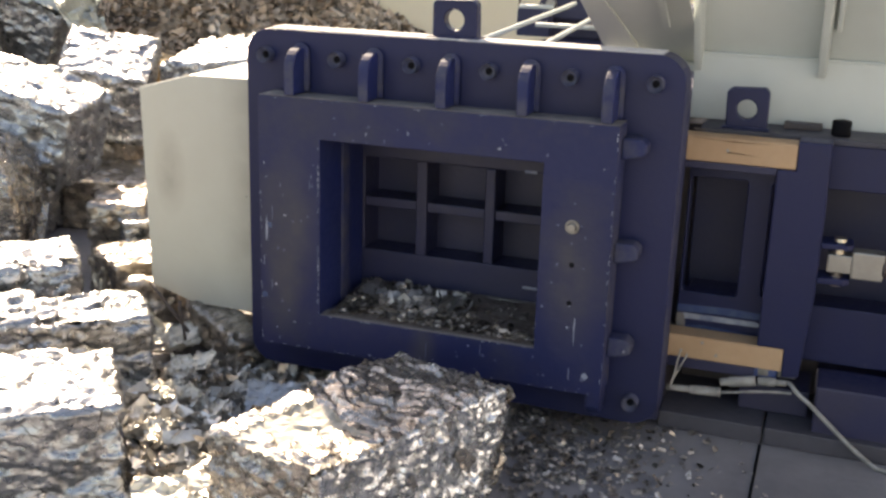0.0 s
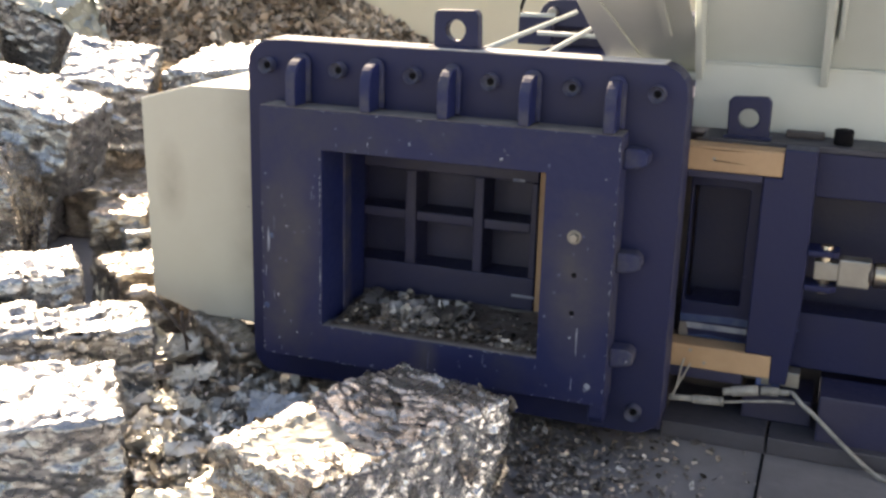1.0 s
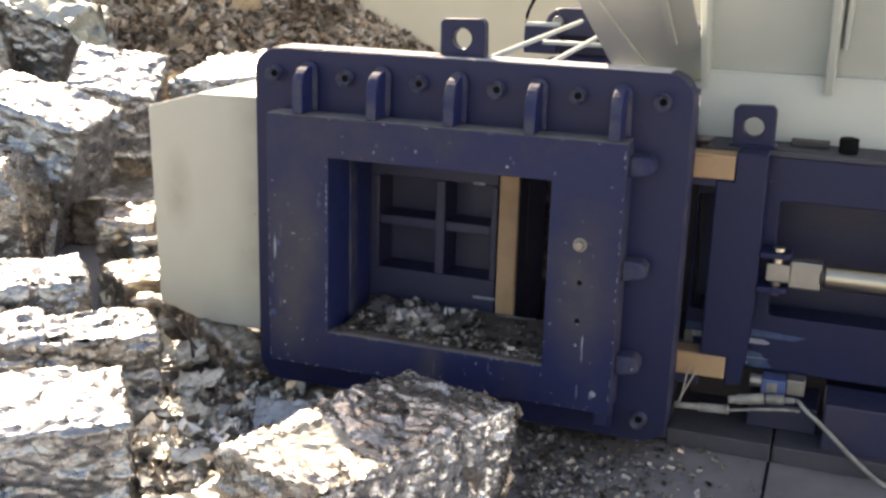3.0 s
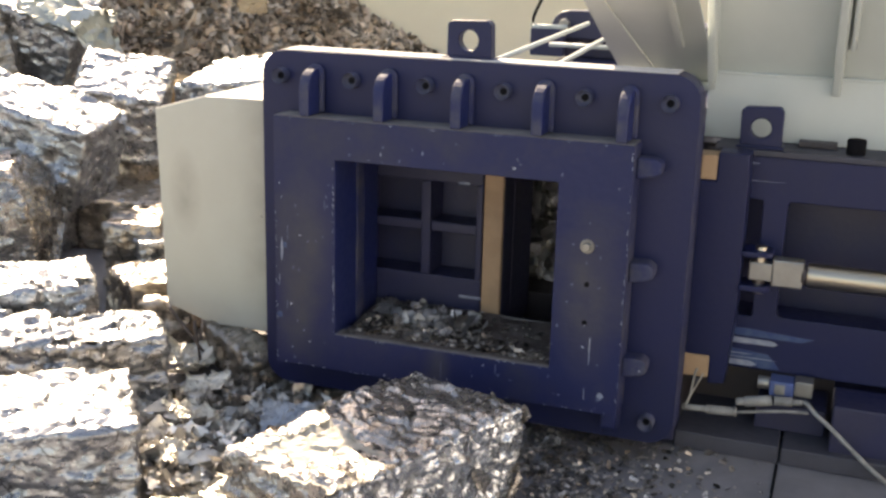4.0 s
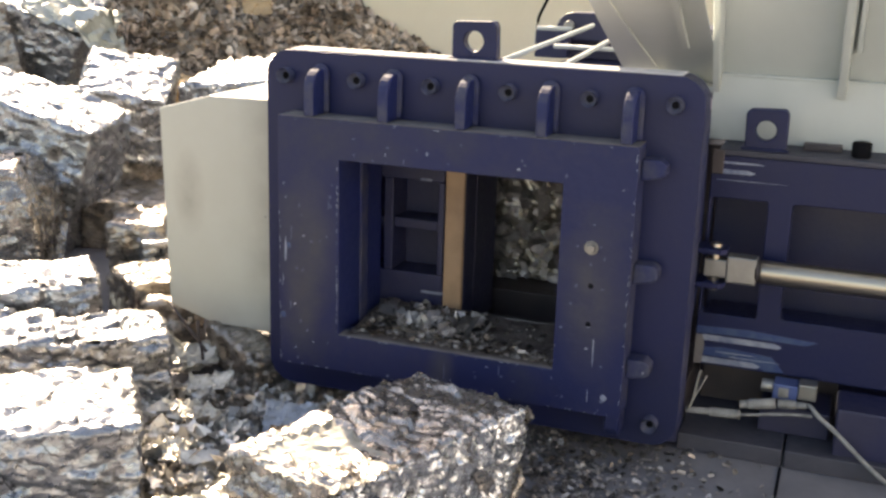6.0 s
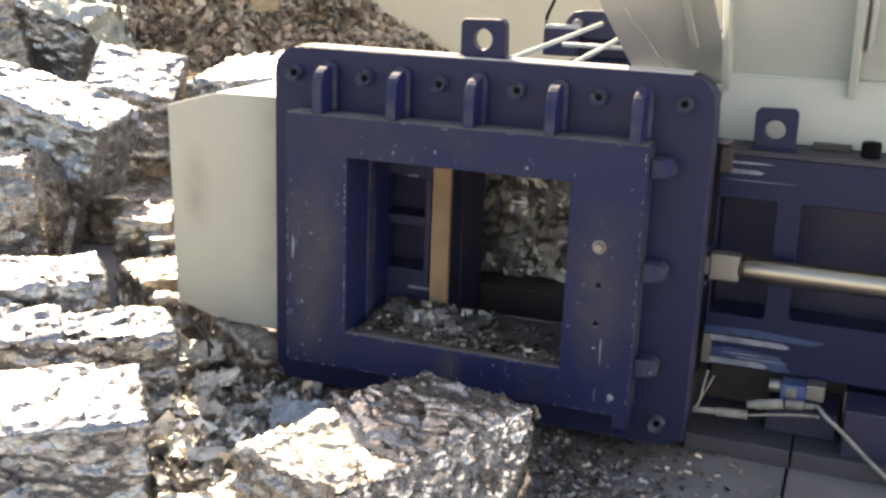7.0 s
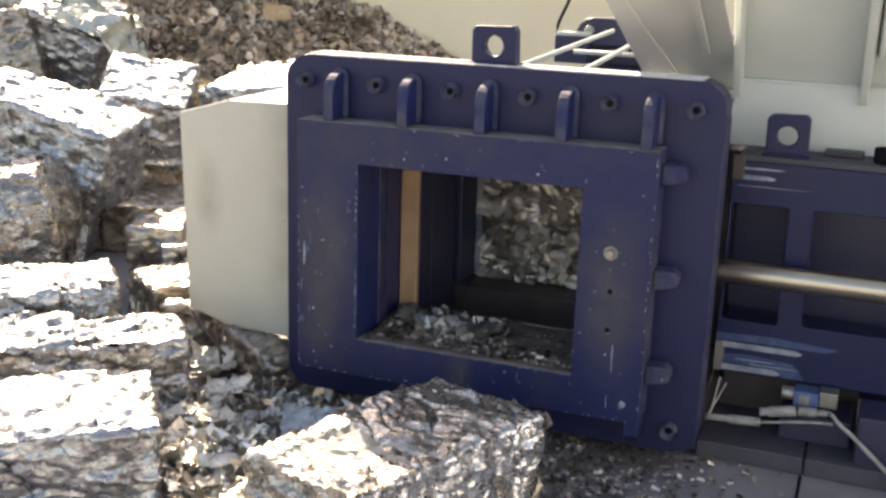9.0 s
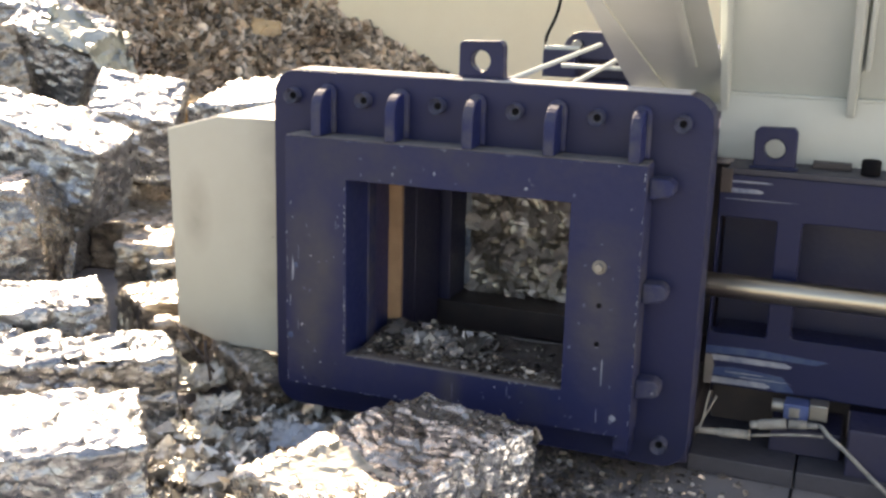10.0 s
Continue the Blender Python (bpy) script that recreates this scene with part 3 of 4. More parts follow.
def build_gate():
    # closed half: a pocketed casting
    back = part("gate_back", block(-0.36, 0.33, 0.19, 0.298, 0.53, 0.805, 0.004), NAVY_DARK, gate)
    cols = [(-0.36, -0.327), (-0.165, -0.132), (0.045, 0.075), (0.215, 0.2345)]
    for a, b in cols:
        part("gate_rib", block(a, 0.222, 0.3745, b, 0.3295, 0.655, 0.004), NAVY_DARK, gate)
    part("gate_rail", block(-0.36, 0.222, 0.19, 0.2345, 0.3295, 0.374, 0.004), NAVY_DARK, gate)
    part("gate_rail", block(-0.36, 0.222, 0.6555, 0.2345, 0.3295, 0.805, 0.004), NAVY_DARK, gate)
    for (a, b), (c, d) in zip(cols, cols[1:]):
        part("gate_shelf", block(b + 0.0005, 0.228, 0.505, c - 0.0005, 0.3295, 0.535, 0.004), NAVY_DARK, gate)
    part("timber_edge", block(0.239, 0.2185, 0.19, 0.2965, 0.236, 0.80, 0.004), WOOD_SHADED, gate, "upright tan timber edge strip")
    part("gate_edge", block(0.236, 0.2365, 0.19, 0.297, 0.3295, 0.80, 0.003), NAVY_DARK, gate)
    for x, z, w in ((0.16, 0.655, 0.035), (0.17, 0.315, 0.07)):
        part("worn_mark", block(x, 0.2205, z, x + w, 0.2215, z + 0.008, 0), RUBBED, gate)
    # open half: two timber rails, a post, the rod's clevis
    for name, z0, z1 in (("top", 0.737, 0.803), ("bottom", 0.18, 0.245)):
        part("timber_rail", block(0.2985, 0.22, z0, 0.88 if z0 > 0.5 else 0.905, 0.30, z1, 0.005), WOOD, gate, "tan timber slide rail")
    part("split", prism([[(0.702, 0.768), (0.74, 0.7665), (0.79, 0.762), (0.742, 0.7645), (0.705, 0.7655)]], 0.2188, 0.2199, off=0), DARK, gate, "dark split in the timber")
    part("split", prism([[(0.62, 0.8), (0.70, 0.7965), (0.82, 0.7975), (0.72, 0.7945)]], 0.2188, 0.2199, off=0), DARK, gate)
    for x, z in ((0.705, 0.772), (0.69, 0.232), (0.73, 0.2)):
        part("nail", rod((x, 0.2198, z), (x, 0.2175, z), 0.0045, 10), STEEL, gate)
    part("rail_carrier", block(0.2985, 0.223, 0.717, 0.834, 0.305, 0.7365, 0.002), NAVY_DARK, gate)
    part("rail_carrier", block(0.2985, 0.223, 0.15, 0.834, 0.305, 0.1795, 0.002), NAVY_DARK, gate)
    lp = [(0.834, 0.2455), (0.9055, 0.2455), (0.9055, 0.165), (0.95, 0.17), (0.966, 0.40), (0.966, 0.56), (0.962, 0.812), (0.8805, 0.812), (0.8805, 0.735), (0.834, 0.735)]
    part("gate_post", prism([lp], 0.2195, 0.304, off=0.004), NAVY, gate, "navy upright post")
    for z0, z1 in ((0.542, 0.557), (0.447, 0.463)):
        part("clevis_ear", prism([[(0.966, 0.205), (1.03, 0.205), (1.045, 0.22), (1.045, 0.275), (1.03, 0.29), (0.966, 0.29)]], z0, z1, "y", 0.003), NAVY, gate).matrix_basis = Matrix(((1, 0, 0, 0), (0, 0, 1, 0), (0, 1, 0, 0), (0, 0, 0, 1)))
    pin = rod((1.012, 0.247, 0.436), (1.012, 0.247, 0.566), 0.016, 18, off=0.002)
    part("clevis_pin", pin, CHROME, gate, "bright steel pin")
    part("rod_eye", block(0.985, 0.228, 0.474, 1.05, 0.266, 0.524, 0.004), STEEL, gate, "bare steel rod eye")
    part("rod_head", block(1.045, 0.222, 0.464, 1.125, 0.272, 0.538, 0.005), STEEL, gate, "bare steel rod head")
    part("piston_rod", rod((1.122, 0.247, 0.5), (1.135, 0.247, 0.5), 0.028, 28), SOOT, gate)
    part("piston_rod", rod((1.135, 0.247, 0.5), (2.25, 0.247, 0.5), 0.0325, 32, off=0.003), CHROME, gate, "polished steel piston rod")


build_gate()
end_cover()


def stray_wires():
    for a, b in (((-1.02, 0.12, 0.2), (-0.86, 0.08, 0.07)), ((-0.9, 0.1, 0.16), (-0.88, 0.09, 0.02))):
        mid = [(p + q) / 2 for p, q in zip(a, b)]
        w = part("binding_wire", tube(bez(a, (mid[0], mid[1] - 0.02, mid[2] + 0.02), (mid[0] + 0.01, mid[1], mid[2] - 0.01), b, 8), 0.005, 6), SILL_DIRT)
        tagged(w, "rusty brown binding wire hanging below the cover", "wire")


stray_wires()


# ---- gate guide housing beside the plate ----
guide = thing("gate_guide_housing", "navy blue guide housing with dark windows and worn slide tracks", "machine housing")


def build_guide():
    loops = [rect(0.602, 0.192, 2.3, 0.795, 0.0), rect(0.61, 0.345, 0.76, 0.676, 0.008, 3), rect(0.824, 0.352, 1.28, 0.677, 0.012, 3), rect(1.34, 0.36, 1.8, 0.672, 0.012, 3)]
    part("guide_panel", prism(loops, 0.312, 0.36, off=0.003), NAVY, guide)
    part("guide_back", block(0.602, 0.5, 0.1, 2.3, 0.53, 0.795, 0.003), NAVY_DARK, guide)
    part("guide_floor", block(0.618, 0.361, 0.30, 2.3, 0.499, 0.33, 0.003), NAVY_DARK, guide)
    part("guide_top", block(0.618, 0.306, 0.7955, 2.3, 0.56, 0.812, 0.003), BASE, guide, "dusty grey top plate")
    lug = prism([[(0.681, 0.812), (0.79, 0.812), (0.789, 0.914), (0.778, 0.925), (0.69, 0.922), (0.678, 0.91)], ring(0.733, 0.866, 0.027)], 0.33, 0.365, off=0.004)
    part("lifting_lug", lug, NAVY, guide)
    part("lug_foot", block(0.672, 0.318, 0.8125, 0.797, 0.378, 0.82, 0.003), NAVY, guide)
    part("plug_cap", rod((0.978, 0.36, 0.812), (0.978, 0.36, 0.854), 0.025, 20, off=0.005), DARK, guide, "black rubber plug")
    part("cover_strip", block(0.83, 0.40, 0.8125, 0.93, 0.44, 0.83, 0.003), SOOT, guide)
    # rubbed slide tracks
    for x0, x1, z0, z1 in ((0.62, 0.742, 0.772, 0.778), (0.62, 0.72, 0.744, 0.757), (0.62, 0.81, 0.726, 0.7285), (0.62, 0.838, 0.264, 0.281), (0.66, 0.775, 0.232, 0.236), (0.62, 0.786, 0.198, 0.216), (0.7, 0.84, 0.222, 0.225)):
        lp = [(x0, z0), (x1 - 0.012, z0 + 0.002), (x1, (z0 + z1) / 2), (x1 - 0.02, z1), (x0, z1)]
        part("slide_track", prism([lp], 0.3105, 0.3118, off=0), RUBBED, guide, "bright rubbed track")
    smears = [(0.62, 0.243), (0.68, 0.25), (0.76, 0.245), (0.815, 0.24), (0.85, 0.2), (0.8, 0.197), (0.72, 0.22), (0.62, 0.22)]
    part("paint_smear", prism([smears], 0.3112, 0.3119, off=0), TEAL, guide, "smeared brighter blue paint")
    part("paint_smear", prism([[(0.603, 0.283), (0.7, 0.288), (0.9, 0.287), (0.93, 0.3), (0.75, 0.31), (0.603, 0.305)]], 0.3112, 0.3119, off=0), TEAL, guide)
    part("guide_pad", block(0.603, 0.303, 0.744, 0.634, 0.3115, 0.81, 0.002), SOOT, guide, "brown worn guide pad")
    part("worn_patch", prism([[(0.603, 0.193), (0.625, 0.194), (0.629, 0.25), (0.622, 0.28), (0.603, 0.28)]], 0.3098, 0.3104, off=0), DUST_GREY, guide, "dusty worn patch")
    # underframe
    part("underframe", block(1.0, 0.16, 0.02, 2.3, 0.31, 0.178, 0.005), NAVY_DARK, guide)
    part("underframe_web", block(0.62, 0.42, 0.05, 0.999, 0.46, 0.178, 0.003), SOOT, guide)
    part("foot_beam", block(0.80, 0.24, 0.051, 0.985, 0.40, 0.125, 0.004), NAVY_DARK, guide)
    part("base_channel", block(0.60, 0.13, 0.001, 0.876, 0.75, 0.05, 0.004), BASE, guide)
    part("base_channel", block(0.882, 0.13, 0.001, 2.3, 0.75, 0.0495, 0.004), BASE, guide)


build_guide()


def hoses():
    v = thing("limit_valve", "small blue hydraulic valve with white fittings under the guide", "valve")
    part("valve_body", block(0.83, 0.235, 0.15, 0.895, 0.30, 0.194, 0.004), BLUE_PLASTIC, v)
    part("valve_end", block(0.8955, 0.24, 0.155, 0.944, 0.295, 0.2, 0.004), STEEL, v)
    part("valve_plug", rod((0.798, 0.26, 0.178), (0.83, 0.26, 0.178), 0.018, 16, off=0.002), STEEL, v)
    part("valve_plate", block(0.845, 0.232, 0.158, 0.872, 0.2355, 0.186, 0.001), WHITE, v)
    c = thing("hydraulic_coupling", "pair of white hose couplings in line", "coupling")
    bm = rod((0.749, 0.21, 0.129), (0.772, 0.21, 0.133), 0.011, 16, off=0.002)
    bm = rod((0.772, 0.21, 0.133), (0.843, 0.21, 0.148), 0.0145, 16, off=0.002, bm=bm)
    part("coupling_sleeve", bm, WHITE, c)
    bm = rod((0.848, 0.21, 0.149), (0.895, 0.21, 0.152), 0.0125, 16, off=0.002)
    bm = rod((0.895, 0.21, 0.152), (0.922, 0.21, 0.154), 0.009, 16, off=0.002, bm=bm)
    part("coupling_nut", bm, WHITE, c)
    d = thing("hose_fitting", "dull white hose fitting below the timber rail", "hose fitting")
    bm = rod((0.674, 0.17, 0.11), (0.748, 0.17, 0.115), 0.0125, 16, off=0.002)
    bm = rod((0.61, 0.17, 0.106), (0.674, 0.17, 0.11), 0.009, 16, off=0.002, bm=bm)
    part("fitting_sleeve", bm, WHITE, d)
    part("fitting_ring", rod((0.748, 0.17, 0.115), (0.756, 0.17, 0.116), 0.0145, 16, off=0.002), STEEL, d)
    h = part("cable", tube(bez((0.918, 0.21, 0.154), (0.94, 0.205, 0.165), (0.93, 0.18, 0.155), (0.985, 0.155, 0.13), 8) + bez((0.985, 0.155, 0.13), (1.05, 0.13, 0.085), (1.1, 0.11, 0.04), (1.17, 0.09, 0.0065), 8)[1:] + bez((1.17, 0.09, 0.0065), (1.25, 0.07, 0.0065), (1.35, 0.0, 0.0065), (1.5, -0.1, 0.0065), 8)[1:], 0.0062), WHITE)
    tagged(h, "pale grey cable running down to the floor", "cable")
    h = part("cable", tube(bez((0.755, 0.17, 0.115), (0.80, 0.18, 0.118), (0.88, 0.19, 0.135), (0.94, 0.19, 0.135)), 0.004), WHITE)
    tagged(h, "thin white cable looped under the couplings", "cable")
    for k, (a, b) in enumerate((((0.62, 0.13, 0.12), (0.655, 0.2, 0.2)), ((0.625, 0.14, 0.13), (0.64, 0.18, 0.22)))):
        h = part("wire", tube(bez(a, (a[0] + 0.012, a[1], a[2] + 0.04), (b[0] - 0.01, b[1], b[2] - 0.03), b), 0.003, 6), STEEL)
        tagged(h, "thin loose wire beside the plate", "wire")


hoses()


# ---- hopper and rear of the press ----
def hopper():
    hp = thing("feed_hopper", "pale grey-green steel feed hopper with upright stiffeners above the press", "hopper")
    part("hopper_skirt", block(0.57, 0.46, 0.8125, 2.3, 0.475, 0.995, 0.002), HOPPER, hp)
    # the upper wall leans outwards, with folded stiffeners on it
    out = Matrix.Identity(4)
    out[1][2] = -0.65
    out = Matrix.Translation((0, 0.65 * 0.9955, 0)) @ out
    part("hopper_panel", block(0.575, 0.476, 0.9955, 2.3, 0.49, 1.75, 0.002), HOPPER, hp).data.transform(out)
    part("panel_seam", block(0.58, 0.455, 0.992, 2.3, 0.4755, 0.999, 0.002), HOPPER, hp)
    for x, z0, depth, w in ((0.568, 0.945, 0.05, 0.02), (0.899, 0.95, 0.06, 0.021), (0.935, 1.08, 0.05, 0.012), (1.3, 0.955, 0.06, 0.021)):
        bm = bmesh.new()
        low = [bm.verts.new(c) for c in ((x, 0.475 - depth, z0), (x + w, 0.475 - depth, z0), (x + w * 1.1, 0.475, z0), (x, 0.475, z0))]
        high = [bm.verts.new(c) for c in ((x, 0.475 - depth, 1.75), (x + w, 0.475 - depth, 1.75), (x + w * 2.1, 0.475, 1.75), (x, 0.475, 1.75))]
        bm.faces.new(low[::-1])
        bm.faces.new(high)
        for k in range(4):
            bm.faces.new((low[k], low[(k + 1) % 4], high[(k + 1) % 4], high[k]))
        bmesh.ops.recalc_face_normals(bm, faces=bm.faces[:])
        part("stiffener", soften(bm, 0.003), HOPPER, hp).data.transform(out)
    # flared end of the hopper, leaning outwards, with a turned flange along its edge
    sh = Matrix.Identity(4)
    sh[1][2] = -1.8
    lean = Matrix.Translation((0, 1.72, 0)) @ sh
    pieces = (("flared_panel", [(0.39, 0.95), (0.575, 0.95), (0.56, 1.3), (0.29, 1.3), (0.31, 1.22), (0.398, 0.993)], 0.6, 0.612),
              ("flare_flange", [(0.298, 0.975), (0.4, 0.975), (0.398, 0.993), (0.31, 1.22), (0.29, 1.3), (0.25, 1.3), (0.265, 1.206)], 0.585, 0.599))
    for name, lp, d0, d1 in pieces:
        part(name, prism([lp], d0, d1, off=0.002), HOPPER, hp).data.transform(lean)
    part("stiffener", prism([[(0.599, 1.3), (0.599, 1.066), (0.575, 1.066), (0.56, 1.3)]], 0.486, 0.504, "x", 0.002), HOPPER, hp).data.transform(lean)
    part("base_flange", block(0.30, 0.52, 0.935, 0.57, 0.66, 0.95, 0.002), HOPPER, hp)


hopper()


def rear():
    r = thing("press_lid_frame", "navy lid frame with bright inclined bars behind the plate", "machine frame")
    part("lid_box", block(-0.06, 1.265, 0.93, 0.5, 1.5, 1.06, 0.006), NAVY_DARK, r)
    part("lid_cheek", prism([[(-0.09, 1.0), (0.35, 1.0), (0.35, 1.102), (-0.03, 1.1), (-0.055, 1.093), (-0.075, 1.075), (-0.087, 1.05)]], 1.2, 1.26, off=0.006), NAVY_DARK, r)
    part("lid_bracket", block(-0.15, 1.15, 0.94, -0.03, 1.199, 1.035, 0.004), NAVY_DARK, r)
    for a, b in (((0.021, 0.1, 1.012), (0.092, 1.0, 1.071)), ((0.203, 0.1, 1.012), (0.155, 1.0, 1.026))):
        part("inclined_bar", rod(a, b, 0.0075, 12, off=0.002), HOPPER, r, "bright inclined bar")
    part("cross_bar", rod((-0.145, 1.16, 1.04), (-0.02, 1.16, 1.042), 0.009, 12), HOPPER, r)
    part("cross_bar", rod((-0.039, 1.0, 0.995), (0.3, 1.0, 0.995), 0.008, 12), HOPPER, r)
    part("pivot_nut", rod((-0.035, 1.199, 1.053), (-0.035, 1.17, 1.053), 0.018, 16, off=0.004), STEEL, r)
    part("lid_foot", block(-0.05, 1.02, 0.86, 0.49, 1.28, 0.9305, 0.004), NAVY_DARK, r)
    w = part("cable", tube(bez((-0.145, 1.17, 1.035), (-0.165, 1.17, 1.1), (-0.08, 1.17, 1.13), (-0.1, 1.17, 1.3)), 0.006, 8), DARK)
    tagged(w, "thin dark cable rising from the lid frame", "cable")


rear()


# ---- bales of pressed scrap ----
def bale(size, seed, material, label, m, flaps=14, flap=0.04, cell=0.062, skin=None, bulge=0.0, step=0.010, fold=0.006, flank=None):
    """A block of crushed sheet: a box whose skin is broken into tilted facets, with torn flaps standing off it."""
    rng = np.random.default_rng(seed)
    sx, sy, sz = size
    n = [max(4, int(s / step)) for s in size]
    index, verts, norms = {}, [], []

    def vert(i, j, k):
        key = (i, j, k)
        if key not in index:
            index[key] = len(verts)
            verts.append(((i / n[0] - 0.5) * sx, (j / n[1] - 0.5) * sy, k / n[2] * sz))
            nn = [(-1 if i == 0 else 1 if i == n[0] else 0), (-1 if j == 0 else 1 if j == n[1] else 0), (-1 if k == 0 else 1 if k == n[2] else 0)]
            norms.append(nn)
        return index[key]

    faces = []
    for a, b, c in ((0, 1, 2), (1, 2, 0), (2, 0, 1)):
        for side in (0, n[c]):
            for i in range(n[a]):
                for j in range(n[b]):
                    q = []
                    for di, dj in ((0, 0), (1, 0), (1, 1), (0, 1)):
                        key = [0, 0, 0]
                        key[a], key[b], key[c] = i + di, j + dj, side
                        q.append(vert(*key))
                    faces.append(q if side else q[::-1])
    p = np.array(verts)
    nn = np.array(norms, float)
    nn /= np.linalg.norm(nn, axis=1)[:, None]
    area = 2 * (sx * sy + sy * sz + sx * sz)
    k = max(40, int(area / cell ** 2))
    seeds = p[rng.integers(0, len(p), k)] + rng.normal(0, 0.01, (k, 3))
    squash = np.array([0.75, 1.15, 1.9])
    near = np.concatenate([((q[:, None, :] * squash - seeds[None] * squash) ** 2).sum(2).argmin(1) for q in np.array_split(p, 1 + len(p) // 4000)])
    h = rng.normal(0, 0.004, k)
    g = rng.normal(0, 0.10, (k, 3))
    disp = h[near] + (g[near] * (p - seeds[near])).sum(1)
    disp = np.clip(disp, -0.022, 0.018)
    low = np.array([noise.noise(Vector(q * 4.5 + seed)) for q in p]) * 0.009
    # creased folds: sharp ridges on warped lines, in patches
    crease = []
    for q in p:
        a = Vector(q) + noise.noise_vector(Vector(q) * 7 + Vector((seed, 0, 0))) * 0.05
        r1 = 1 - min(1.0, 3.0 * abs(noise.noise(Vector((a.x * 7, a.y * 21, a.z * 17 + seed)))))
        r2 = 1 - min(1.0, 3.0 * abs(noise.noise(Vector((a.x * 21 + seed, a.y * 33, a.z * 38)))))
        patch = 0.55 + 0.9 * noise.noise(a * 6)
        gap = max(0.0, 1 - 8 * abs(noise.noise(Vector((a.x * 6 + 40, a.y * 17, a.z * 15 + seed)))))
        crease.append(r1 * r1 * max(0.15, patch) + 0.32 * r2 * r2 - 1.3 * gap)
    low = low + fold * np.array(crease)
    corner = (np.abs(np.array(norms)).sum(1) > 1) * -0.004
    p = p + nn * (disp + low + corner)[:, None] + rng.normal(0, 0.0004, p.shape)
    if bulge:
        p[:, :2] *= np.sqrt(1 - bulge * (2 * p[:, 2] / sz - 1) ** 2).clip(0.2, 1)[:, None]
    p[:, 2] = np.maximum(p[:, 2], 0.0)
    pick = rng.integers(0, len(p), int(area * flaps))
    pick = pick[nn[pick][:, 2] > -0.5]
    fv, ff = flakes(rng, p[pick] + nn[pick] * 0.003, nn[pick], flap, 0.2, 0.14 + flaps / 4000, 2.2)
    ob = from_lists("scrap_bale", [tuple(q) for q in p], faces, material)
    ob.data.shade_smooth()
    # the +x side gets its sky reflection as a brighter colour
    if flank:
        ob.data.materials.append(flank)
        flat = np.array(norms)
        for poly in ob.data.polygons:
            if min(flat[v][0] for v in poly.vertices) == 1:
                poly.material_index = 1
    tagged(from_lists("torn_skin", fv, ff, skin or material, ob), kind="stuff")
    ob.matrix_world = m
    return tagged(ob, label, "scrap bale", "bales of pressed scrap")


def corner_pose(cx, cy, z0, yaw, length, depth):
    """The pose of a bale whose front corner (the end of its long side, nearest the yard) stands at cx, cy."""
    u = Vector((math.cos(radians(yaw)), math.sin(radians(yaw)), 0))
    v = Vector((-u.y, u.x, 0))
    c = Vector((cx, cy, z0)) - u * length / 2 + v * depth / 2
    return pose(c.x, c.y, c.z, 0, 0, yaw)


def near_pose(cx, cy, z0, yaw, length, depth):
    """The same for the corner at the other end of the long side."""
    u = Vector((math.cos(radians(yaw)), math.sin(radians(yaw)), 0))
    v = Vector((-u.y, u.x, 0))
    c = Vector((cx, cy, z0)) + u * length / 2 + v * depth / 2
    return pose(c.x, c.y, c.z, 0, 0, yaw)


def top_pose(corner, size, rx, ry, rz):
    """The pose of a tilted bale, given its upper front corner at the end of its long side."""
    m = pose(0, 0, 0, rx, ry, rz)
    return Matrix.Translation(Vector(corner) - m @ Vector((size[0] / 2, -size[1] / 2, size[2]))) @ m


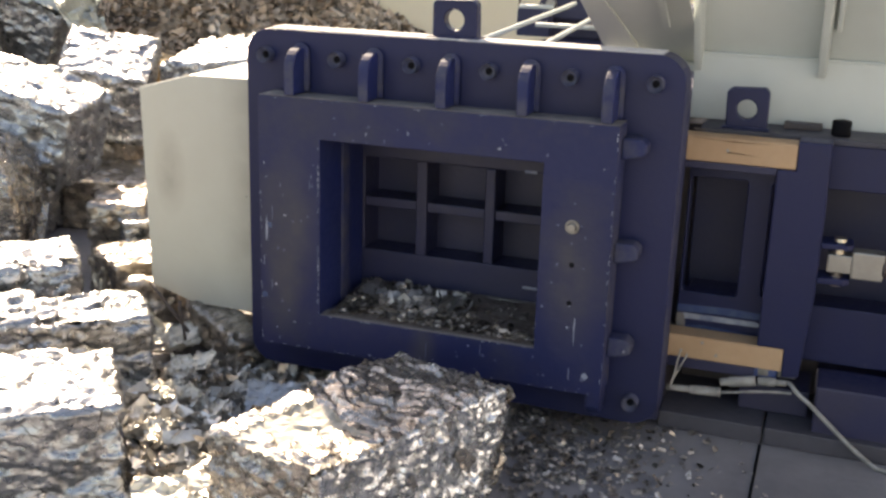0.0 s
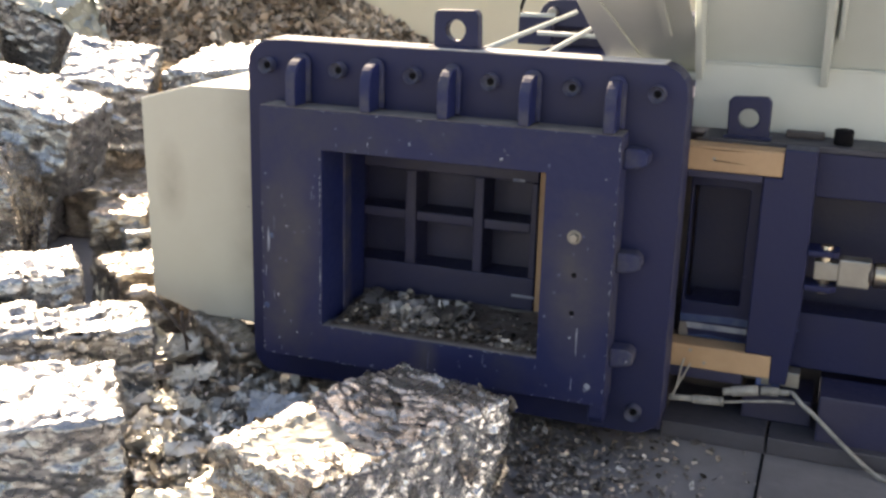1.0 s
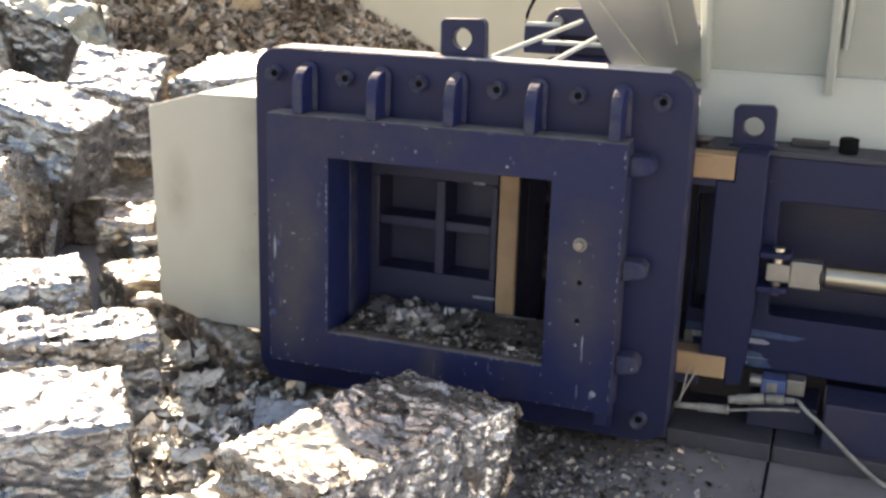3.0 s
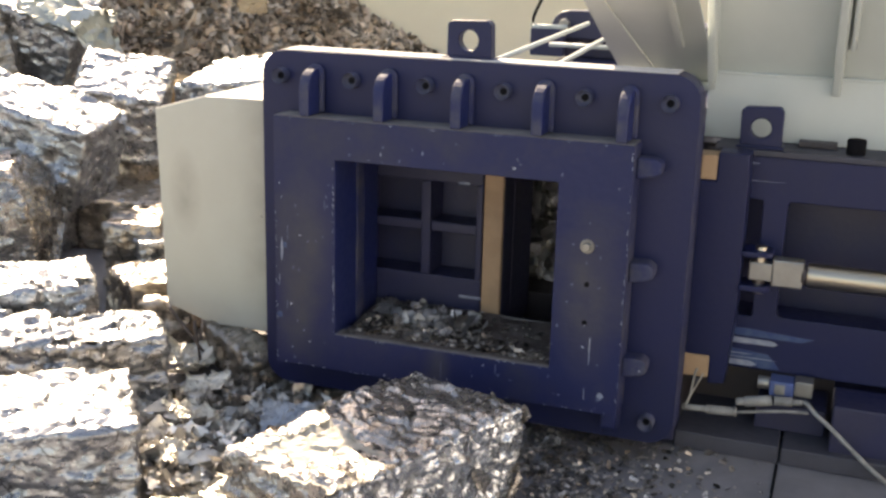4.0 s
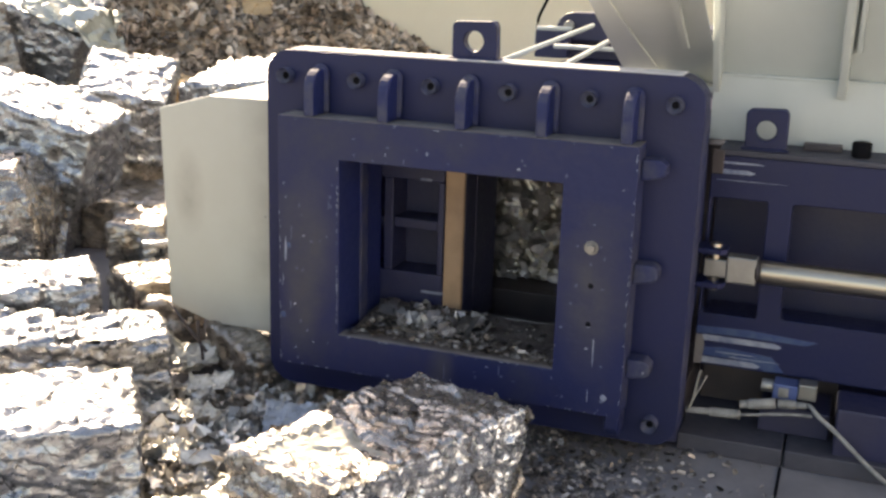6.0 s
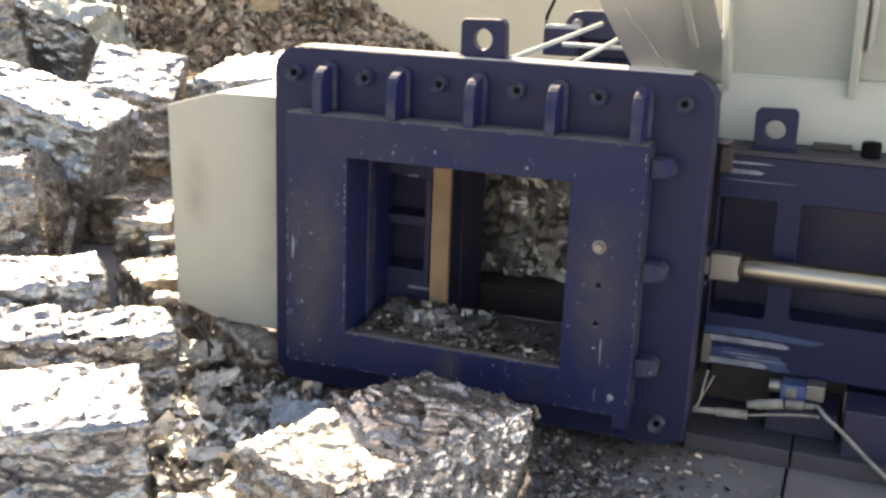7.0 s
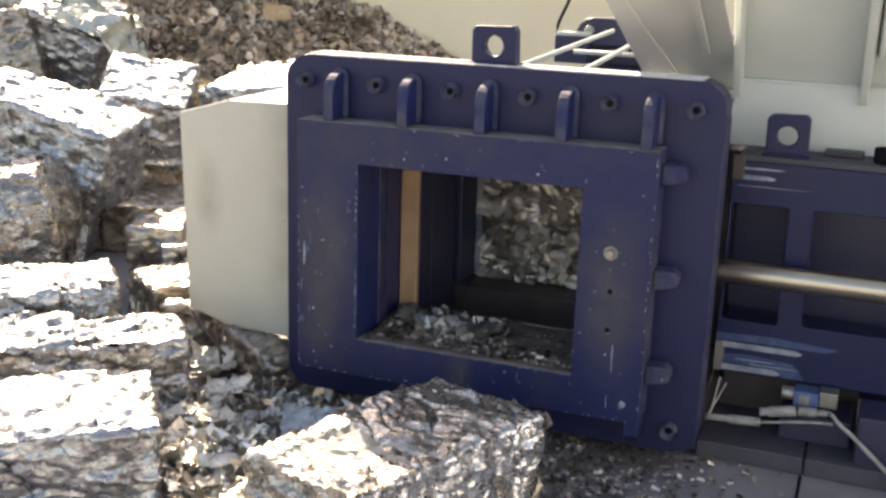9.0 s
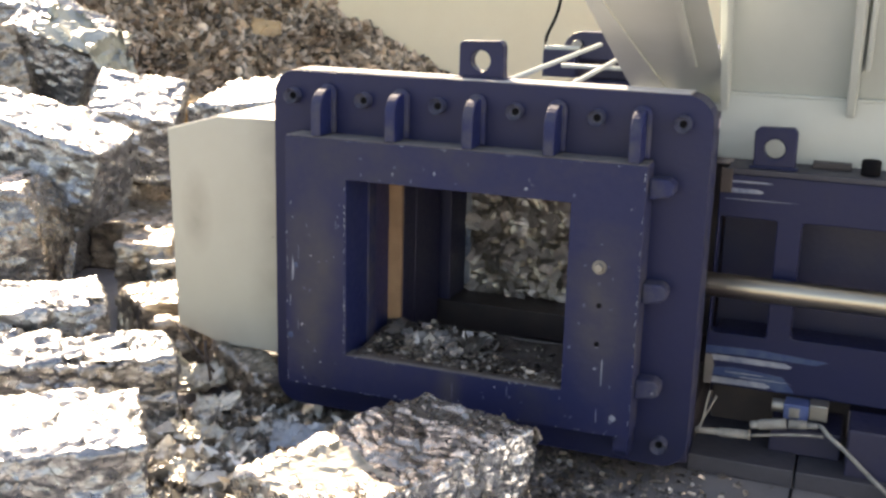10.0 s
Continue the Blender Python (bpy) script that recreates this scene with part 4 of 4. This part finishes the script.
def bales():
    grey, brown = "silvery block of crushed aluminium sheet scrap", "brownish weathered block of crushed metal scrap"
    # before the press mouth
    bale((0.34, 0.62, 0.26), 11, BALE_TAUPE, "crushed aluminium bale lying before the press mouth", corner_pose(0.09, -0.92, 0, -20, 0.34, 0.58), 60, 0.03, step=0.005, fold=0.007, flank=BALE_SHEEN)
    rows = [
        # corner x, y, base z, yaw, length, depth, height, brown, corner nearest the yard at the left end
        (-0.445, -0.84, 0, 38, 0.52, 0.36, 0.28, 0, 0),
        (-0.90, -0.95, 0, 38, 0.42, 0.36, 0.25, 1, 0),
        (-0.80, -0.195, 0, 42, 0.33, 0.27, 0.22, 0, 0),
        (-1.06, -0.366, 0, 41, 0.36, 0.29, 0.22, 0, 0),
        (-1.18, -0.01, 0, 42, 0.42, 0.36, 0.27, 0, 0),
        (-1.215, 0.21, 0, 55, 0.25, 0.26, 0.2, 1, 1),
        (-1.15, 0.17, 0, 42, 0.17, 0.13, 0.155, 1, 1),
        # added mostly hidden behind the cover, to block the lit floor beneath it
        (-1.02, 0.68, 0, 3, 0.44, 0.3, 0.3, 1, 1),
        (-0.64, -0.017, 0, 54, 0.1, 0.35, 0.117, 1, 1),
        (-1.54, 0.516, 0, 28, 0.2, 0.29, 0.3, 1, 1),
        (-1.385, 0.5, 0, 45, 0.24, 0.34, 0.25, 0, 1),
        (-1.62, 1.15, 0, 6, 0.5, 0.45, 0.22, 1, 0),
        (-2.1, 0.85, 0, 5, 0.5, 0.45, 0.26, 0, 0),
        (-1.75, 0.2, 0, 30, 0.5, 0.4, 0.11, 0, 0),
        (-1.35, 1.75, 0, -8, 0.52, 0.5, 0.34, 1, 0),
        (-2.15, 1.5, 0, 5, 0.55, 0.5, 0.3, 1, 0),
        (-2.75, 1.9, 0, 5, 0.6, 0.5, 0.5, 1, 0),
        (-2.95, 1.35, 0, 12, 0.55, 0.5, 0.46, 0, 0),
        (-3.5, 2.7, 0, 20, 0.6, 0.5, 0.55, 0, 0),
    ]
    for i, (x, y, z, yaw, ln, dp, h, br, left) in enumerate(rows):
        bale((ln, dp, h), 20 + i, BALE_BROWN if br else BALE, brown if br else grey, (near_pose if left else corner_pose)(x, y, z, yaw, ln, dp), step=0.007 if i < 6 else 0.010)
    tilted = [
        # size, upper corner, tilt and turn, brown
        ((0.66, 0.40, 0.34), (-1.69, 0.65, 0.6), (4, 16, 13), 0),
        ((0.40, 0.48, 0.33), (-1.92, 1.473, 0.6), (17, 8, 28), 0),
        ((0.46, 0.55, 0.40), (-2.85, 2.12, 0.78), (20, 24, 30), 0),
        ((0.5, 0.45, 0.42), (-3.16, 1.9, 0.97), (-4, -12, 35), 1),
        ((0.5, 0.5, 0.42), (-3.75, 3.0, 0.97), (8, 6, 30), 0),
        ((0.50, 0.60, 0.30), (-1.5, 1.75, 0.70), (6, -6, 10), 0),
    ]
    for i, (size, corner, turn, br) in enumerate(tilted):
        bale(size, 60 + i, BALE_BROWN if br else BALE, ("brownish" if br else "silvery") + " crushed scrap bale leaning on top of the stack", top_pose(corner, size, *turn))
    bale((0.42, 0.40, 0.40), 95, BALE_TAUPE, "rounded streaky scrap bale at the end of the stack", pose(-1.93, 0.42, 0.11, 4, -8, 25), 40, 0.07, bulge=0.55)
    # the darker brown body paints the shade in the gaps between the flakes
    bale((0.54, 0.5, 0.45), 90, BALE_BROWN, "crushed scrap bale waiting inside the press chamber", pose(0.03, 0.95, 0.2505), 1150, 0.032, skin=FLAKE_CHAMBER)


def crumpled_sheet(size, seed, material, label, m, rise=0.05, amp=1.0):
    """One sheet of thin metal, folded into facets, with its edges turned up."""
    rng = np.random.default_rng(seed)
    nx = ny = 22
    u, v = np.meshgrid(np.linspace(-0.5, 0.5, nx), np.linspace(-0.5, 0.5, ny), indexing="ij")
    p = np.stack([u.ravel() * size[0], v.ravel() * size[1]], 1)
    k = 26
    sd = rng.uniform(-0.5, 0.5, (k, 2)) * np.array(size)
    g = rng.normal(0, 0.45, (k, 2))
    z = np.einsum("ijk,jk->ij", p[:, None] - sd[None, :6], g[:6]).max(axis=1) * 0.5
    near = ((p[:, None] - sd[None]) ** 2).sum(2).argmin(1)
    z = z * 0.5 + (g[near] * (p - sd[near])).sum(1) * 0.6 + rng.normal(0, 0.0012, len(p))
    z += rise * ((np.abs(u.ravel()) * 2) ** 3) * rng.uniform(0.2, 1)
    z = (z - z.min()) * amp
    trim = 1 - 0.25 * rng.random(len(p)) * ((np.abs(u.ravel()) > 0.47) | (np.abs(v.ravel()) > 0.47))
    verts = [(float(a * t), float(b * t), float(c)) for (a, b), c, t in zip(p, z, trim)]
    faces = [(i * ny + j, (i + 1) * ny + j, (i + 1) * ny + j + 1, i * ny + j + 1) for i in range(nx - 1) for j in range(ny - 1)]
    ob = from_lists("crumpled_sheet", verts, faces, material)
    so = ob.modifiers.new("gauge", "SOLIDIFY")
    so.thickness = 0.0015
    ob.matrix_world = m
    return tagged(ob, label, "scrap sheet", "crumpled sheets")


def sheets():
    big = "large smooth crumpled aluminium sheet on the bale"
    small = "crumpled aluminium sheet lying among loose scraps"
    crumpled_sheet((0.26, 0.24), 3, SHEET_DULL, big, pose(0.0, -0.8, 0.252, 0, 0, -20), 0.01, 0.5)
    crumpled_sheet((0.15, 0.12), 4, SHEET_BLUE, "dull blue-grey crumpled sheet beside the plate", pose(-0.37, -0.28, 0.06, 40, 0, 20), 0.01)
    for i, (x, y, z, a, b, c, w, d) in enumerate(((-0.30, -0.60, 0.06, 15, 20, 30, 0.16, 0.12), (-0.22, -0.48, 0.07, -20, 15, 70, 0.13, 0.10), (-0.36, -0.82, 0.05, 10, -12, 10, 0.2, 0.14), (-0.18, -0.85, 0.06, 12, 10, 50, 0.16, 0.13), (-0.55, -0.55, 0.05, 20, -10, 120, 0.12, 0.09), (-0.68, -0.32, 0.05, 25, 10, 60, 0.12, 0.1), (-0.5, -0.38, 0.05, -15, 20, 160, 0.1, 0.09), (-0.3, -0.33, 0.045, 18, 5, 20, 0.11, 0.08), (-0.93, 0.1, 0.03, 15, 8, 40, 0.16, 0.13), (-0.86, 0.01, 0.03, -12, 10, 100, 0.15, 0.12), (-0.75, -0.08, 0.03, 14, -10, 10, 0.14, 0.1))):
        crumpled_sheet((w, d), 30 + i, SHEET, small, pose(x, y, z, a, b, c), 0.025)
    crumpled_sheet((0.34, 0.22), 51, CARD, "torn piece of brown card behind the bales", pose(-2.28, 2.2, 0.52, 50, 20, 20), 0.03)
    crumpled_sheet((0.2, 0.16), 52, CARD, "torn piece of brown card lying on the chip heap", pose(-2.84, 3.9, 0.86, 40, 5, 35), 0.02)

    # thin sheets draped over the far bales, and folded ones before the near bale
    drape = "pale greenish thin sheet draped over the scrap bales"
    for i, (x, y, z, a, b, c, w, d) in enumerate(((-3.0, 2.22, 0.86, 24, 22, 30, 0.5, 0.42), (-2.76, 2.16, 0.70, 20, 56, 25, 0.4, 0.36))):
        crumpled_sheet((w, d), 55 + i, SHEET_PALE, drape, pose(x, y, z, a, b, c), 0.04, 0.7)
    for i, (x, y, z, a, b, c, w, d) in enumerate(((-0.16, -0.63, 0.1, 14, -8, 25, 0.3, 0.2), (-0.2, -0.77, 0.08, 8, 14, -10, 0.26, 0.18), (-0.13, -0.44, 0.05, 18, -15, 60, 0.2, 0.14))):
        crumpled_sheet((w, d), 85 + i, SHEET, "folded bright aluminium sheet lying before the bale", pose(x, y, z, a, b, c), 0.05, 0.6)

    # smaller torn pieces strewn over the loose scrap
    rng = random.Random(17)
    kinds = [crumpled_sheet((0.075, 0.055), 70 + i, (SHEET, FLAKE, SHEET_BLUE, BALE_BROWN, FLAKE)[i], "torn piece of crumpled metal on the floor", pose(-0.6 + 0.1 * i, -0.3 - 0.05 * i, 0.05, 12, 8, 40 * i), 0.02) for i in range(5)]
    for k in range(75):
        x, y = rng.uniform(-0.85, -0.12), rng.uniform(-0.85, -0.16)
        if -0.62 * (x + 0.85) - 0.75 < y and math.hypot(x - 0.05, y + 0.7) > 0.3:
            copy_thing(kinds[rng.choice((0, 1, 1, 2, 3, 3, 4, 4))], pose(x, y, rng.uniform(0.012, 0.04), rng.uniform(-40, 40), rng.uniform(-40, 40), rng.uniform(0, 360)))


bales()
sheets()


def debris():
    rng = np.random.default_rng(9)
    # bright flakes on the yard floor between the bales and the press
    cs = []
    for _ in range(5600):
        x, y = rng.uniform(-1.0, 0.1), rng.uniform(-1.0, 0.1)
        if abs(x + 0.45) / 0.55 + abs(y + 0.45) / 0.7 < 1.25:
            hgt = 0.06 * max(0.0, 1 - math.hypot((x + 0.5) / 0.5, (y + 0.5) / 0.42))
            cs.append((x, y, 0.006 + hgt * rng.uniform(0.2, 1.1)))
    v, f = flakes(rng, cs, [(0, 0, 1)] * len(cs), 0.04, 0.7, 0.55)
    tagged(from_lists("loose_scrap", v, f, FLAKE), "loose bright aluminium scraps on the floor", "scrap", kind="stuff")
    # grey crumbs under and beside the press
    cs = []
    for _ in range(1500):
        x, y = 0.2 + abs(rng.normal(0.12, 0.22)), rng.normal(-0.12, 0.22)
        cs.append((x, y, 0.004 + rng.uniform(0, 0.006)))
    v, f = flakes(rng, cs, [(0, 0, 1)] * len(cs), 0.0115, 0.5, 0.35)
    tagged(from_lists("loose_crumbs", v, f, SILL_FLAKE), "small grey metal crumbs on the dark floor", "scrap", kind="stuff")
    # scraps and dirt left on the sill of the mouth
    bm = bmesh.new()
    nx, ny = 40, 18
    def sill_h(x, y):
        return 0.2645 + max(0.0, 0.016 * max(0.0, (y + 0.05) / 0.26) * (1 - 0.9 * x) + 0.006 * noise.noise((x * 22, y * 22, 2)))
    grid = [[bm.verts.new((-0.31 + 0.6 * i / nx, -0.075 + 0.28 * j / ny, sill_h(-0.31 + 0.6 * i / nx, -0.075 + 0.28 * j / ny))) for j in range(ny + 1)] for i in range(nx + 1)]
    for i in range(nx):
        for j in range(ny):
            bm.faces.new((grid[i][j], grid[i + 1][j], grid[i + 1][j + 1], grid[i][j + 1]))
    sill = tagged(part("sill_dirt", bm, SILL_DIRT), "brown dirt and silver scraps on the sill of the press mouth", "dirt", kind="stuff")
    cs = []
    for _ in range(1500):
        x, y = rng.uniform(-0.29, 0.28), rng.uniform(-0.06, 0.2)
        if x > 0.02 and y > 0.06 - 0.35 * (x - 0.02) and rng.random() < 0.85:
            continue
        cs.append((x, y, sill_h(x, y) + rng.uniform(0, 0.006)))
    v, f = flakes(rng, cs, [(0, 0, 1)] * len(cs), 0.0125, 0.5, 0.4)
    tagged(from_lists("small_scraps", v, f, SILL_FLAKE, sill), kind="stuff")
    cs = []
    for _ in range(60):
        x, y = rng.triangular(-0.27, -0.16, 0.1), rng.triangular(-0.03, 0.1, 0.19)
        cs.append((x, y, sill_h(x, y) + 0.008))
    v, f = flakes(rng, cs, [(0, 0, 1)] * len(cs), 0.036, 0.6, 0.5)
    tagged(from_lists("larger_scraps", v, f, FLAKE_GREY, sill), kind="stuff")


debris()


def motions():
    travel = [(0, 0), (0.25, 0.003), (0.5, 0.012), (1, 0.040), (1.5, 0.073), (2, 0.108), (2.5, 0.141), (4, 0.240), (4.5, 0.270), (5, 0.305), (5.5, 0.338), (7, 0.436), (7.5, 0.469), (8, 0.503), (8.5, 0.537), (9, 0.570), (9.3, 0.585), (9.6, 0.588), (10, 0.588)]
    walk(gate, [(t, pose(-s, 0, 0)) for t, s in travel])


motions()
